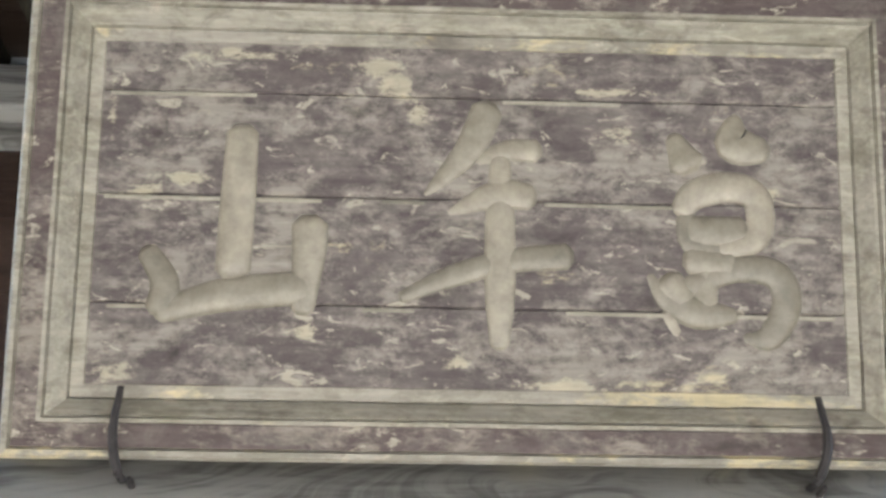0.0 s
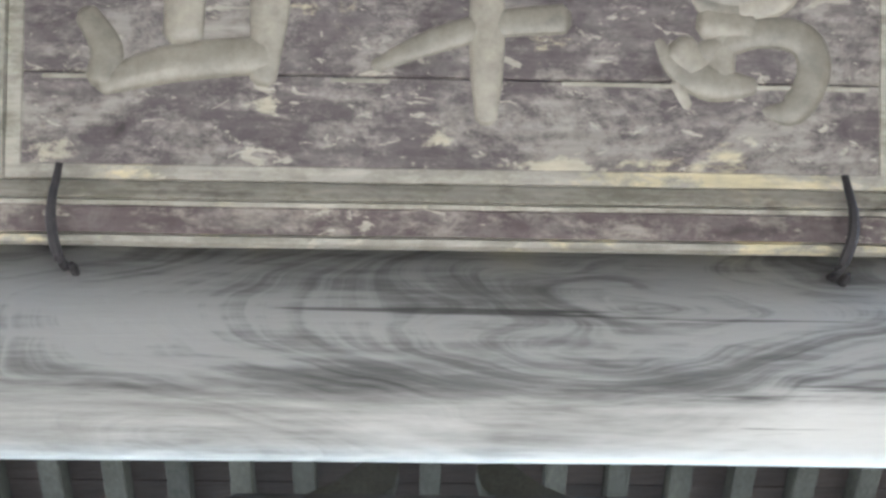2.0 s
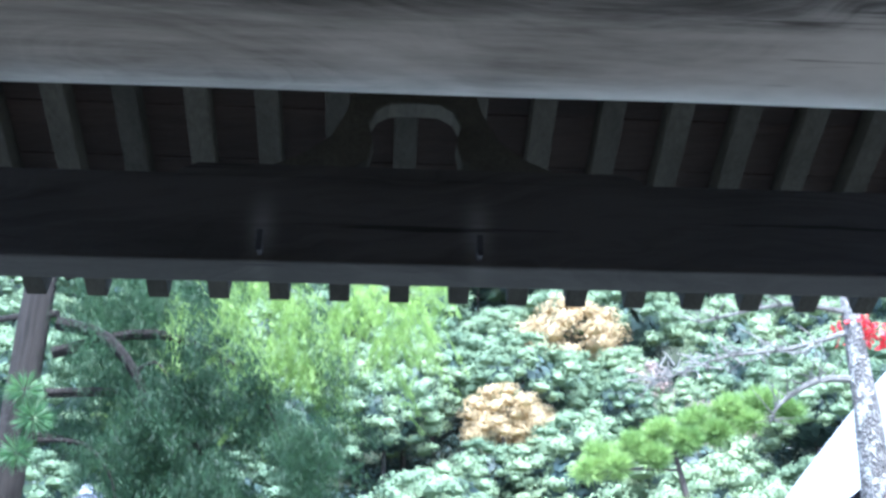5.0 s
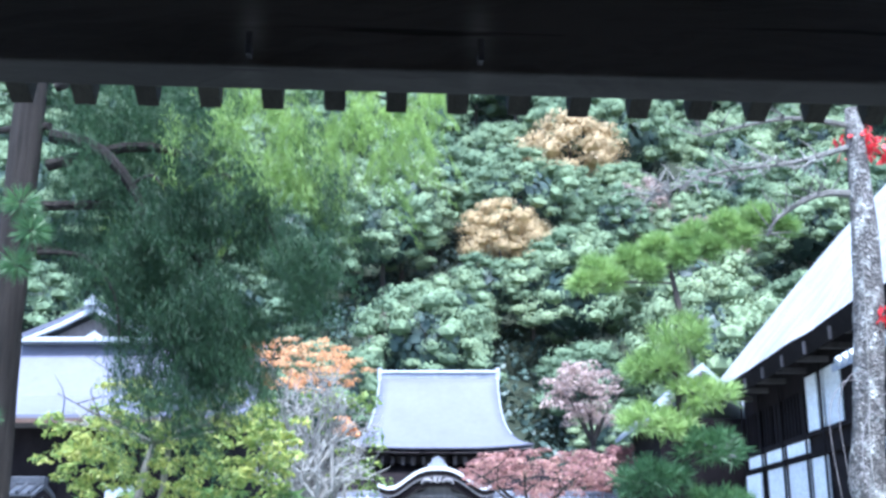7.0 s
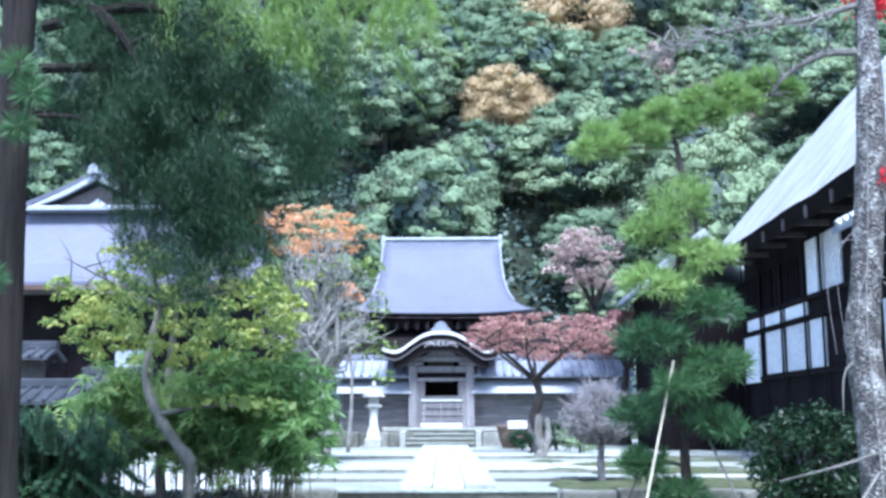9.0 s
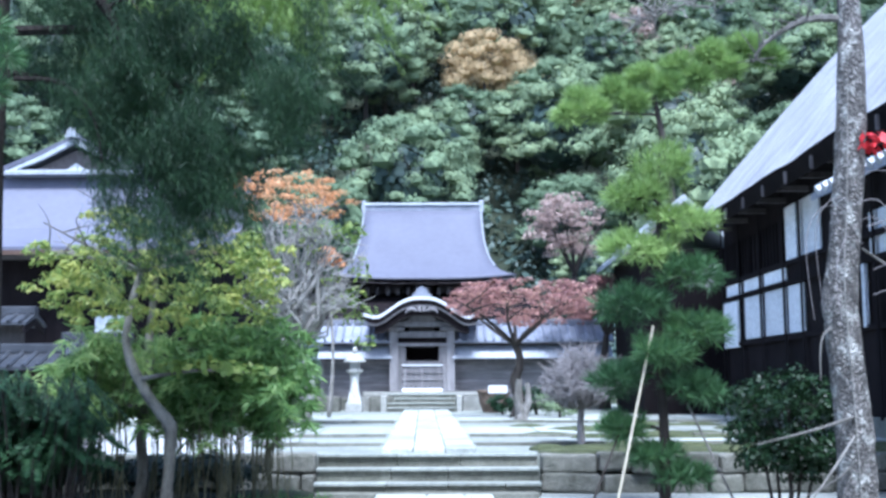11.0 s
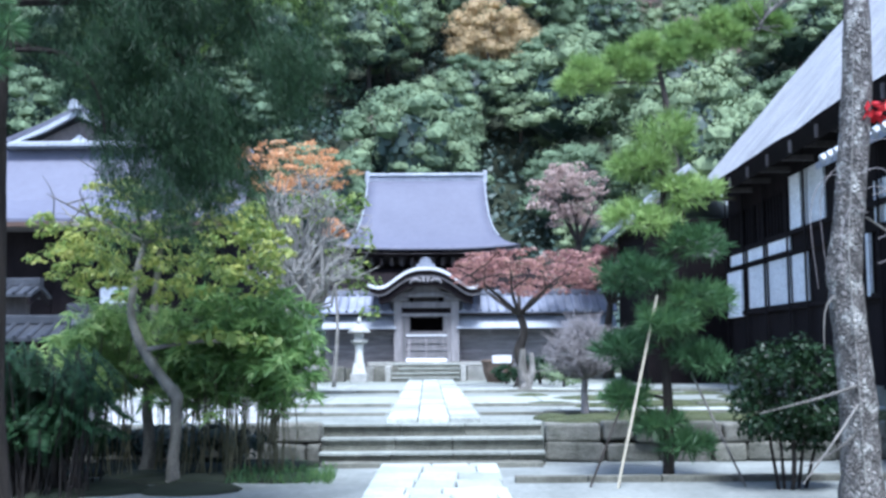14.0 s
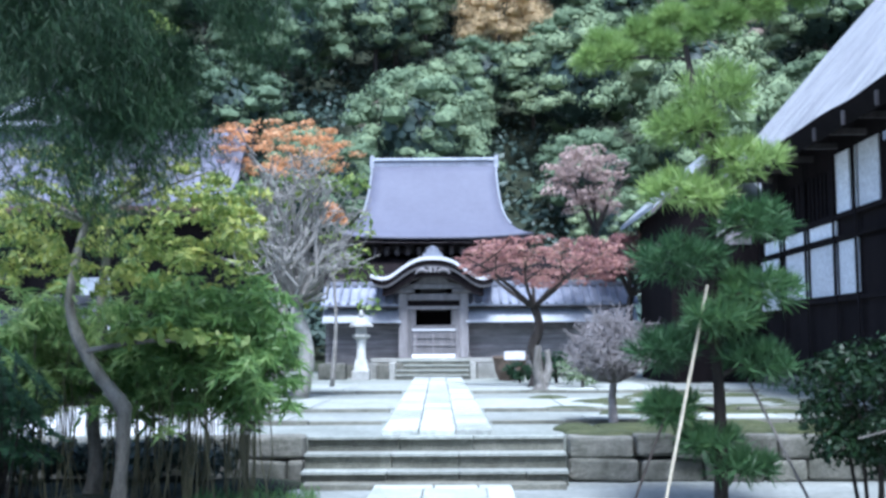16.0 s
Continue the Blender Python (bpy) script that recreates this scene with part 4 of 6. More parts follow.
def make_cloister(x0, x1, tag):
    w = thing("cloister_wall", "dark weatherboarded cloister wall under a tiled roof with a pale lower apron", "wall", Matrix.Translation((0, KY + 0.55, KZ)))
    n = int((x1 - x0) / 0.95)
    for k in range(n):
        a, c = x0 + (x1 - x0) * k / n, x0 + (x1 - x0) * (k + 1) / n
        part("base_stone", box(a + 0.01, c - 0.01, -0.06, 0.3, -0.1, 0.42, 0.04), WALL_STONE, w)
        part("post", box(a - 0.05, a + 0.05, -0.03, 0.1, 0.422, 1.70), WEATHERBOARD, w)
    for k in range(8):
        part("weatherboard", box(x0, x1, 0.0, 0.03, 0.43 + 0.155 * k, 0.575 + 0.155 * k), WEATHERBOARD, w)
    part("core", box(x0, x1, 0.034, 0.16, 0.42, 2.3), OLD_TIMBER, w)
    part("apron", prism([(-0.62, 1.70), (-0.62, 1.74), (-0.05, 2.16), (-0.05, 2.10)], x0 - 0.1, x1 + 0.1, "x"), SHEET_WHITE, w, "pale sheet metal apron roof")
    part("roof", prism([(-0.50, 2.22), (-0.50, 2.28), (0.55, 2.90), (1.3, 2.5), (1.3, 2.45), (0.55, 2.80)], x0 - 0.15, x1 + 0.15, "x"), TILE, w)
    m = int((x1 - x0) / 0.27)
    roll = mesh_of(tube([((0, -0.52, 2.30), 0.05), ((0, 0.5, 2.905), 0.05)], 6), "cover_tile", TILE)
    for k in range(m):
        share("cover_tile", roll, w, Matrix.Translation((x0 + (x1 - x0) * (k + 0.5) / m, 0, 0)))
    part("ridge", box(x0 - 0.1, x1 + 0.1, 0.42, 0.68, 2.86, 3.04, 0.04), TILE, w)


make_cloister(KX - 3.35, KX - 1.10, "west")
make_cloister(KX + 1.10, KX + 6.2, "east")


def loft(levels, bm=None):
    """A roof from rectangles (half width, half depth, height, sag of the middle), closed below."""
    b = bm or bmesh.new()
    rings = []
    for wx, wy, z, lift in levels:
        ring = []
        for (ax, ay), (bx, by) in (((-1, -1), (1, -1)), ((1, -1), (1, 1)), ((1, 1), (-1, 1)), ((-1, 1), (-1, -1))):
            for k in range(10):
                f = k / 10
                ring.append(b.verts.new(((ax * (1 - f) + bx * f) * wx, (ay * (1 - f) + by * f) * wy, z + lift * (abs(2 * f - 1) ** 3))))
        rings.append(ring)
    for r, s in zip(rings, rings[1:]):
        for k in range(40):
            b.faces.new((r[k], r[(k + 1) % 40], s[(k + 1) % 40], s[k]))
    b.faces.new(rings[0][::-1])
    b.faces.new(rings[-1])
    bmesh.ops.recalc_face_normals(b, faces=b.faces)
    return b


def make_hall():
    h = thing("main_hall", "temple hall with a tall blue-grey sheet roof", "temple hall", Matrix.Translation((-0.86, 44.5, 0.7)))
    part("wall", box(-2.9, 2.9, -2.5, 2.5, 0, 5.0), OLD_TIMBER, h)
    for k in range(6):
        part("post", box(-2.98 + 1.16 * k, -2.80 + 1.16 * k, -2.6, -2.502, 0, 4.9), BLACK_TIMBER, h)
    lv = []
    for k in range(13):
        f = k / 12
        lv.append((2.42 + 0.45 * f ** 2 + 0.75 * f ** 5, 0.2 + 3.6 * f ** 0.9, 7.95 - 3.2 * (1 - (1 - f) ** 1.35) , 0.18 * f ** 3))
    part("roof", loft(lv[::-1]), COPPER_ROOF, h, smooth=True)
    low = [(a + 0.02, c, z - 0.16, s) for a, c, z, s in lv[-1:]] + [(lv[-1][0] - 0.25, lv[-1][1] - 0.25, lv[-1][2] - 0.12, lv[-1][3])]
    part("eave_board", loft(low), OLD_TIMBER, h)
    for k in range(18):
        part("bracket", box(-3.3 + 0.39 * k, -3.16 + 0.39 * k, -3.2, -2.5, 4.2, 4.5), OLD_TIMBER, h)
    part("ridge", box(-2.35, 2.35, -0.24, 0.24, 7.9, 8.12, 0.03), TILE, h)
    part("ridge_cap", box(-2.5, 2.5, -0.3, 0.3, 8.122, 8.24, 0.03), SHEET_WHITE, h, "pale ridge capping")
    for sx in (-1, 1):
        part("ridge_end", box(sx * 2.42 - 0.09, sx * 2.42 + 0.09, -0.32, 0.32, 7.8, 8.34, 0.05), SHEET_WHITE, h)
        part("verge", tube([((sx * w * 0.995, -d, z + s + 0.02), 0.035) for w, d, z, s in lv[:10]], 6), SHEET_WHITE, h)
    # near-black colour carries the shade beneath the hall's eaves
    part("skirt_roof", prism([(-5.2, 3.0), (-5.2, 3.1), (-2.5, 4.3), (-2.5, 4.15)], -4.4, 4.4, "x"), BLACK_TIMBER, h, "lower skirt roof, blackened to paint the shade under the eaves")


make_hall()

# ---- the hall with the gabled roof on the west ----


def make_west_hall():
    h = thing("gabled_hall", "temple building with a gable above a blue-grey sheet roof", "temple building", Matrix.Translation((-11.08, 30.0, 0.9)))
    part("wall", box(-4.5, 4.6, 0.8, 9.0, -0.4, 4.38), BLACK_TIMBER, h)
    for k in range(8):
        part("plaster_panel", box(-4.3 + 1.1 * k, -3.5 + 1.1 * k, 0.76, 0.798, 0.9, 2.6), PLASTER if k == 5 else BLACK_TIMBER, h)
    slope = [(-0.45, 4.31), (-0.45, 4.43), (0.8, 5.12), (2.0, 6.50), (2.2, 6.84), (2.2, 6.6), (0.8, 4.94)]
    part("front_roof", prism(slope, -5.2, 5.3, "x"), COPPER_ROOF, h)
    part("eave_board", box(-5.1, 5.2, -0.35, 0.6, 4.18, 4.305), OLD_TIMBER, h)
    part("gutter_trim", box(-5.2, 5.3, -0.5, -0.452, 4.2, 4.33), DARK_BOARD, h)
    part("gable_sill", box(-2.1, 2.1, 1.75, 2.3, 6.86, 6.95, 0.02), SHEET_WHITE, h)
    part("gable_moulding", box(-2.0, 2.0, 1.85, 2.3, 6.97, 7.03, 0.02), SHEET_WHITE, h)
    part("gable_wall", prism([(-1.6, 6.95), (1.6, 6.95), (0, 7.72)], 2.3, 2.42), OLD_TIMBER, h)
    part("gable_plaster", prism([(-0.35, 7.03), (0.35, 7.03), (0, 7.3)], 2.2, 2.29), PLASTER, h)
    for sx in (-1, 1):
        part("barge_board", prism([(sx * 2.05, 6.98), (sx * 1.85, 6.98), (sx * 0.9, 7.36), (0, 7.84), (0, 7.98), (sx * 0.95, 7.48)], 1.9, 2.06), SHEET_WHITE, h)
        part("roof", prism([(sx * 2.2, 6.98), (sx * 1.0, 7.5), (0, 8.0), (0, 8.12), (sx * 1.05, 7.60), (sx * 2.3, 7.08)], 1.95, 9.0), COPPER_ROOF, h)
    part("ridge", box(-0.13, 0.13, 1.8, 9, 8.06, 8.2, 0.04), TILE, h)
    part("ridge_end", prism([(-0.2, 7.98), (-0.13, 8.2), (0, 8.3), (0.13, 8.2), (0.2, 7.98)], 1.68, 1.8), SHEET_WHITE, h)


make_west_hall()


def make_small_roof(name, label, x, y, z, wide, deep, rise, wall):
    s = thing(name, label, "gate roof", Matrix.Translation((x, y, 0)))
    part("roof", prism([(-deep, z), (-deep, z + 0.06), (0, z + rise), (deep, z + 0.06), (deep, z), (0, z + rise - 0.1)], -wide, wide, "x"), TILE_DARK, s)
    part("ridge", box(-wide, wide, -0.12, 0.12, z + rise - 0.04, z + rise + 0.14, 0.03), TILE_DARK, s)
    roll = mesh_of(tube([((0, -deep - 0.02, z + 0.07), 0.045), ((0, 0, z + rise + 0.01), 0.045)], 6), "cover_tile", TILE_DARK)
    for k in range(int(wide / 0.13)):
        share("cover_tile", roll, s, Matrix.Translation((-wide + 0.13 + 0.26 * k, 0, 0)))
    for sx in (-1, 1):
        part("barge_board", prism([(-deep, z - 0.05), (0, z + rise - 0.14), (deep, z - 0.05), (deep, z - 0.16), (0, z + rise - 0.26), (-deep, z - 0.16)], sx * (wide - 0.05) - 0.03, sx * (wide - 0.05) + 0.03, "x"), BLACK_TIMBER, s)
    part("wall", box(-wide + 0.3, wide - 0.3, -0.12, 0.12, 0.5, z + 0.1), wall, s)


make_small_roof("service_gate", "small dark tiled gate roof half hidden by bamboo grass", -7.0, 22.0, 2.08, 0.7, 0.7, 0.40, BLACK_TIMBER)
make_small_roof("service_wall", "low tiled wall roof beside the bamboo grass", -8.75, 20.5, 1.84, 1.6, 0.75, 0.36, BLACK_TIMBER)
make_small_roof("service_lean_to", "small tiled lean-to roof behind the trees", -10.3, 24.0, 2.85, 1.3, 0.6, 0.30, OLD_TIMBER)

# ---- the priests' quarters on the east: a long wall under a high shingled roof ----
WX, EX, EZ = 7.7, 6.6, 5.75


def make_quarters():
    q = thing("priests_quarters", "long dark timber building with white panels under a steep silvered roof", "building", Matrix())
    y0, y1 = 6.0, 29.6
    part("wall", box(WX, WX + 0.25, y0, y1, 0.0, 6.6), BLACK_TIMBER, q)
    part("end_wall", box(WX + 0.26, WX + 8.0, y1 - 0.25, y1, 0.0, 6.4), BLACK_TIMBER, q)
    part("foundation", box(WX - 0.12, WX + 0.24, y0, y1 + 0.1, -0.1, 0.95, 0.04), WALL_STONE, q)

    def panel(a, c, lo, hi, m=PLASTER, nm="plaster_panel"):
        part(nm, box(WX - 0.045, WX - 0.003, a, c, lo, hi, 0.006), m, q)

    part("shutter", box(WX - 0.12, WX - 0.05, 28.05, 29.5, 2.46, 3.66, 0.01), PLASTER, q, "white sliding shutter")
    for a, c in ((26.15, 27.6), (24.3, 25.85), (23.05, 24.1)):
        panel(a, c, 2.64, 3.68)
    for a, c in ((27.95, 29.3), (26.15, 27.6), (24.2, 25.85)):
        panel(a, c, 3.83, 4.12)
    for a, c in ((23.4, 24.15), (21.9, 23.25), (15.8, 17.4)):
        panel(a, c, 4.15, 5.45)
    panel(18.3, 19.35, 3.76, 4.6)
    part("shutter", box(WX - 0.12, WX - 0.05, 19.50, 19.64, 2.55, 3.69, 0.01), PLASTER, q, "white sliding shutter")
    for a, c in ((24.3, 26.6), (26.9, 29.2)):
        win = part("lattice_window", box(WX - 0.05, WX - 0.004, a, c, 4.25, 5.2), BLACK_TIMBER, q, "dark wooden lattice window")
        for k in range(9):
            part("slat", box(WX - 0.085, WX - 0.052, a + (c - a) * (k + 0.3) / 9, a + (c - a) * (k + 0.3) / 9 + 0.07, 4.27, 5.18), BLACK_TIMBER, win)
    for z in (2.50, 3.70, 4.135):
        part("rail", box(WX - 0.11, WX - 0.047, y0, y1 + 0.03, z, z + 0.10), BLACK_TIMBER, q)
    for y in (15.6, 19.0, 22.95, 24.15, 25.95, 27.75, 29.45):
        part("post", box(WX - 0.13, WX - 0.112, y - 0.06, y + 0.06, 0.9, 6.2), BLACK_TIMBER, q)
    part("doorway", box(WX - 0.06, WX - 0.004, 20.2, 22.6, 0.9, 3.6), BLACK_TIMBER, q)
    # thick roof, slightly swelling
    prof = []
    for k in range(11):
        f = k / 10
        prof.append((EX + 6.6 * f, EZ + 7.0 * (1 - (1 - f) ** 1.12)))
    b = bmesh.new()
    ny = 60
    rows = []
    for j in range(ny + 1):
        y = 4.5 + (29.0 - 4.5) * j / ny
        rows.append([b.verts.new((x, y, z + 0.05 * noise.noise((x, y * 0.7, 2)))) for x, z in prof] + [b.verts.new((x + 0.22, y, z - 0.30)) for x, z in prof[::-1]])
    n = len(rows[0])
    for r, s in zip(rows, rows[1:]):
        for k in range(n):
            f = b.faces.new((r[k], s[k], s[(k + 1) % n], r[(k + 1) % n]))
            # all but the top faces black, painting the shade under the eave
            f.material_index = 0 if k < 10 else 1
    b.faces.new(rows[0]), b.faces.new(rows[-1][::-1])
    bmesh.ops.recalc_face_normals(b, faces=b.faces)
    part("roof", b, (SHINGLE, BLACK_TIMBER), q, "steep weathered silver shingle roof")
    part("back_roof", prism([(EX + 6.6, EZ + 7.0), (EX + 13.2, EZ), (EX + 13.2, EZ - 0.3), (EX + 6.6, EZ + 6.7)], 4.5, 29.0), SHINGLE, q)
    raft = mesh_of(box(-0.05, 0.05, -0.05, 0.05, -0.1, 0.1, 0.01), "bracket_arm", OLD_TIMBER)
    rend = mesh_of(box(-0.05, 0.05, -0.05, 0.05, -0.1, 0.1, 0.01), "bracket_end", OLD_TIMBER)
    for k in range(16):
        share("bracket_arm", raft, q, pose(EX + 0.62, 28.2 - 1.5 * k, EZ - 0.20) @ Matrix.Diagonal((7.0, 0.8, 0.6, 1)))
        share("bracket_end", rend, q, pose(EX + 0.02, 28.2 - 1.5 * k, EZ - 0.25) @ Matrix.Diagonal((0.5, 0.7, 1.2, 1)))
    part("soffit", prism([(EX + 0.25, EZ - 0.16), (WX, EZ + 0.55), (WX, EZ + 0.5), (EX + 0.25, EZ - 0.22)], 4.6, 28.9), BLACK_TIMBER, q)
    part("porch_roof", prism([(5.9, 4.45), (7.69, 5.35), (7.69, 5.47), (5.9, 4.57)], 8.0, 17.2), TILE, q, "tiled porch roof with pale tile ends")
    cap = mesh_of(tube([((5.86, 0, 4.55), 0.08), ((5.95, 0, 4.60), 0.08)], 8), "eave_tile", SHEET_WHITE)
    for k in range(30):
        share("eave_tile", cap, q, Matrix.Translation((0, 8.1 + 0.3 * k, 0)))
    a = thing("annex", "lower annex with a pale sheet roof behind the pine", "building", Matrix.Translation((5.6, 31.5, 0.65)))
    part("roof", prism([(-0.5, 4.52), (-0.5, 4.64), (1.2, 6.2), (3.6, 3.87), (3.6, 3.75), (1.2, 6.0)], -1.2, 4.5), SHEET_WHITE, a)
    part("wall", box(0.0, 3.0, -0.8, 4.0, -0.4, 4.7), BLACK_TIMBER, a)
    part("wall_panel", box(1.2, 2.1, -0.83, -0.803, 3.6, 4.25), WEATHERBOARD, a)
    part("barge_board", prism([(-0.55, 4.36), (1.2, 5.86), (1.2, 5.98), (-0.55, 4.48)], -1.26, -1.21), OLD_TIMBER, a)


make_quarters()


# ---- stone lantern, planter, sign ----
def make_lantern():
    s = thing("stone_lantern", "pale granite lantern with a wide cap on a square base", "lantern", Matrix.Translation((-2.83, 34.6, 0.64)) @ Matrix.Diagonal((0.76, 0.76, 1.02, 1)))
    part("base", box(-0.34, 0.34, -0.34, 0.34, 0, 0.30, 0.03), GRANITE, s)
    part("plinth", prism([(-0.28, 0.302), (0.28, 0.302), (0.2, 0.62), (-0.2, 0.62)], -0.24, 0.24), GRANITE, s)
    part("shaft", tube([((0, 0, 0.62), 0.2), ((0, 0, 0.9), 0.17), ((0, 0, 1.18), 0.19)], 14), GRANITE, s)
    part("platform", tube([((0, 0, 1.18), 0.2), ((0, 0, 1.27), 0.36), ((0, 0, 1.33), 0.36)], 6), GRANITE, s)
    part("fire_box", box(-0.2, 0.2, -0.2, 0.2, 1.332, 1.56, 0.02), GRANITE, s)
    part("cap", tube([((0, 0, 1.56), 0.48), ((0, 0, 1.62), 0.46), ((0, 0, 1.74), 0.24), ((0, 0, 1.82), 0.1)], 6), GRANITE, s)
    part("finial", tube([((0, 0, 1.82), 0.07), ((0, 0, 1.90), 0.11), ((0, 0, 1.99), 0.08), ((0, 0, 2.06), 0.015)], 10), GRANITE, s)
    for x in (-3.75, -2.0):
        r = thing("square_stone", "rough squared stone block beside the lantern", "stone", Matrix.Translation((x, 35.3, 0.62)))
        part("block", box(-0.42, 0.42, -0.3, 0.3, 0, 0.52, 0.09), WALL_STONE, r)
    p = thing("planter", "large round brown clay planter", "planter", Matrix.Translation((1.52, 33.8, 0.63)) @ Matrix.Diagonal((0.85, 0.85, 1, 1)))
    part("pot", tube([((0, 0, 0), 0.36), ((0, 0, 0.3), 0.50), ((0, 0, 0.62), 0.56), ((0, 0, 0.66), 0.60), ((0, 0, 0.72), 0.58)], 20), TERRACOTTA, p)
    g = thing("notice_board", "small blank white notice board on a short post", "sign", Matrix.Translation((1.62, 33.0, 0.63)))
    part("panel", box(-0.29, 0.29, -0.02, 0.02, 0.62, 0.86, 0.01), PLASTER, g)
    part("post", box(-0.03, 0.03, 0.021, 0.07, 0, 0.82), GREY_TIMBER, g)


make_lantern()

# ---- woods on the hillside ----


def crown_mesh(name, material, seed, leaf=0.05, count=40, per=118, core=0.58, size=(0.14, 0.32)):
    """A crown about one unit in radius: many rounded clumps on an uneven dome."""
    rng = np.random.default_rng(seed)
    blobs = []
    for k in range(count):
        a, h = 2.39996 * k + rng.uniform(-0.35, 0.35), -0.55 + 1.5 * (k + rng.uniform(0, 1)) / count
        r = math.sqrt(max(0.04, 1 - max(h, 0) ** 2)) * rng.uniform(0.6, 1.0)
        blobs.append((math.cos(a) * r, math.sin(a) * r, h * rng.uniform(0.72, 0.95), rng.uniform(*size)))
    c, n = clumps(rng, blobs, per, 0.55)
    at = np.repeat(np.array([q[:3] for q in blobs]), per, 0)
    n = (c - at) / np.linalg.norm(c - at, axis=1, keepdims=True) + rng.normal(0, 0.22, c.shape) + np.array([0, 0, 0.15])
    b = bmesh.new()
    for k, (x, y, z, r) in enumerate(blobs):  # an uneven core in each clump, under its leaves
        made = bmesh.ops.create_icosphere(b, subdivisions=1, radius=1.0)
        for v in made["verts"]:
            d = v.co.copy()
            q = r * (core + 0.30 * noise.noise(d * 2.3 + Vector((k, seed, 0))))
            v.co = Vector((x + d.x * q, y + d.y * q, z + d.z * q * 0.62))
    leaves = leaf_mesh("tmp", c, n, leaf * 1.6, leaf, material, seed)
    b.from_mesh(leaves)
    bpy.data.meshes.remove(leaves)
    return mesh_of(b, name, material)



TRUNK = mesh_of(tube([((0, 0, -1.5), 0.05), ((0.02, 0, -0.6), 0.045), ((-0.02, 0.02, 0.0), 0.04), ((0.02, 0, 0.5), 0.015)], 7), "trunk", BARK_DARK)
HILL_MESHES = [crown_mesh("crown", L_HILL, 40 + k, leaf=0.027 + 0.003 * (k % 3), count=60, per=130) for k in range(5)]
# inner shell of dark leaves, added to paint shade into each crown's gaps
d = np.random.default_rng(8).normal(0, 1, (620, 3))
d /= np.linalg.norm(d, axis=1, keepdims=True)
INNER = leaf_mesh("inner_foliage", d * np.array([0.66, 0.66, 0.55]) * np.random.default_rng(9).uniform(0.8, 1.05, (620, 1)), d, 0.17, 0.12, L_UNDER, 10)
HILL_OCHRE, HILL_PINK = crown_mesh("crown", L_OCHRE, 61, 0.034, 44, 200, 0.45, (0.26, 0.42)), crown_mesh("crown", L_PINK, 62, 0.034, 30, 110, 0.3)
HILL_YELLOW = crown_mesh("crown", L_YELLOW, 63, 0.04, 34, 110)


def hill_tree(x, y, r, kind, tall=1.0):
    me, label = {"green": (HILL_MESHES[random.randrange(5)], "dense dark evergreen tree on the wooded slope"), "ochre": (HILL_OCHRE, "tree with ochre autumn leaves on the slope"), "pink": (HILL_PINK, "thin tree with dull pink autumn leaves"), "yellow": (HILL_YELLOW, "tree with yellow-green autumn leaves on the slope")}[kind]
    z = ground_height(y)
    t = thing("tree", label, "tree", pose(x, y, z + 1.2 * r * tall, rz=random.uniform(0, 360)) @ Matrix.Diagonal((r, r, r * tall, 1)), "trees on the hillside")
    share("crown", me, t, Matrix())
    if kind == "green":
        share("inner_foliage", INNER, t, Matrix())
    share("trunk", TRUNK, t, Matrix())


random.seed(12)
AUTUMN = [(8.9, 82.0, 4.0, "ochre"), (11.8, 86, 2.5, "pink"), (2.65, 67, 2.5, "ochre"), (5.0, 68.5, 1.7, "ochre"), (-19.3, 63.5, 3.2, "yellow"), (-2.4, 60.5, 1.9, "pink"), (-3.9, 60.5, 1.5, "pink"), (16, 66, 2.4, "pink"), (13.5, 76, 2.4, "pink")]
for j, y in enumerate(np.arange(54, 113, 5.2)):
    step = 6.0 + 0.02 * (y - 50)
    half = 0.41 * y + 3
    for i in range(int(2 * half / step) + 1):
        x = -half + step * (i + 0.5 * (j % 2)) + random.uniform(-1.2, 1.2)
        yy = y + random.uniform(-1.6, 1.6)
        r = random.uniform(2.5, 4.1) * (1 + 0.002 * (y - 50))
        if any(abs(x - ax) < 0.6 * ar + 0.3 * r and -4.6 < yy - ay < 1.0 for ax, ay, ar, _ in AUTUMN):
            continue
        hill_tree(x, yy, r, "green", random.uniform(0.85, 1.2))
for x, y, r, kind in AUTUMN:
    hill_tree(x, y, r, kind, 1.15)
for x, y, r in ((1.6, 62.5, 2.5), (4.4, 63.5, 2.2), (8.2, 77.0, 3.0), (12.0, 79.0, 3.0), (-19.0, 58.5, 2.8), (-3.2, 55.5, 1.6), (7.5, 52.5, 2.2)):
    hill_tree(x, y, r, "green", 1.0)


def make_undergrowth():
    nr = np.random.default_rng(90)
    blobs = []
    for k in range(2600):
        y = 47 + 85 * nr.random() ** 1.3
        x = nr.uniform(-0.42, 0.42) * y
        blobs.append((x, y, ground_height(y) + 3.0 * noise.noise((x * 0.05, y * 0.05, 3.0)) + 0.5, nr.uniform(0.8, 1.7)))
    c, n = clumps(nr, blobs, 30, 0.9)
    tagged(new("undergrowth", leaf_mesh("undergrowth", c, n, 0.42, 0.26, L_UNDER, 91)), "dense evergreen undergrowth covering the slope", "undergrowth", kind="stuff")


make_undergrowth()


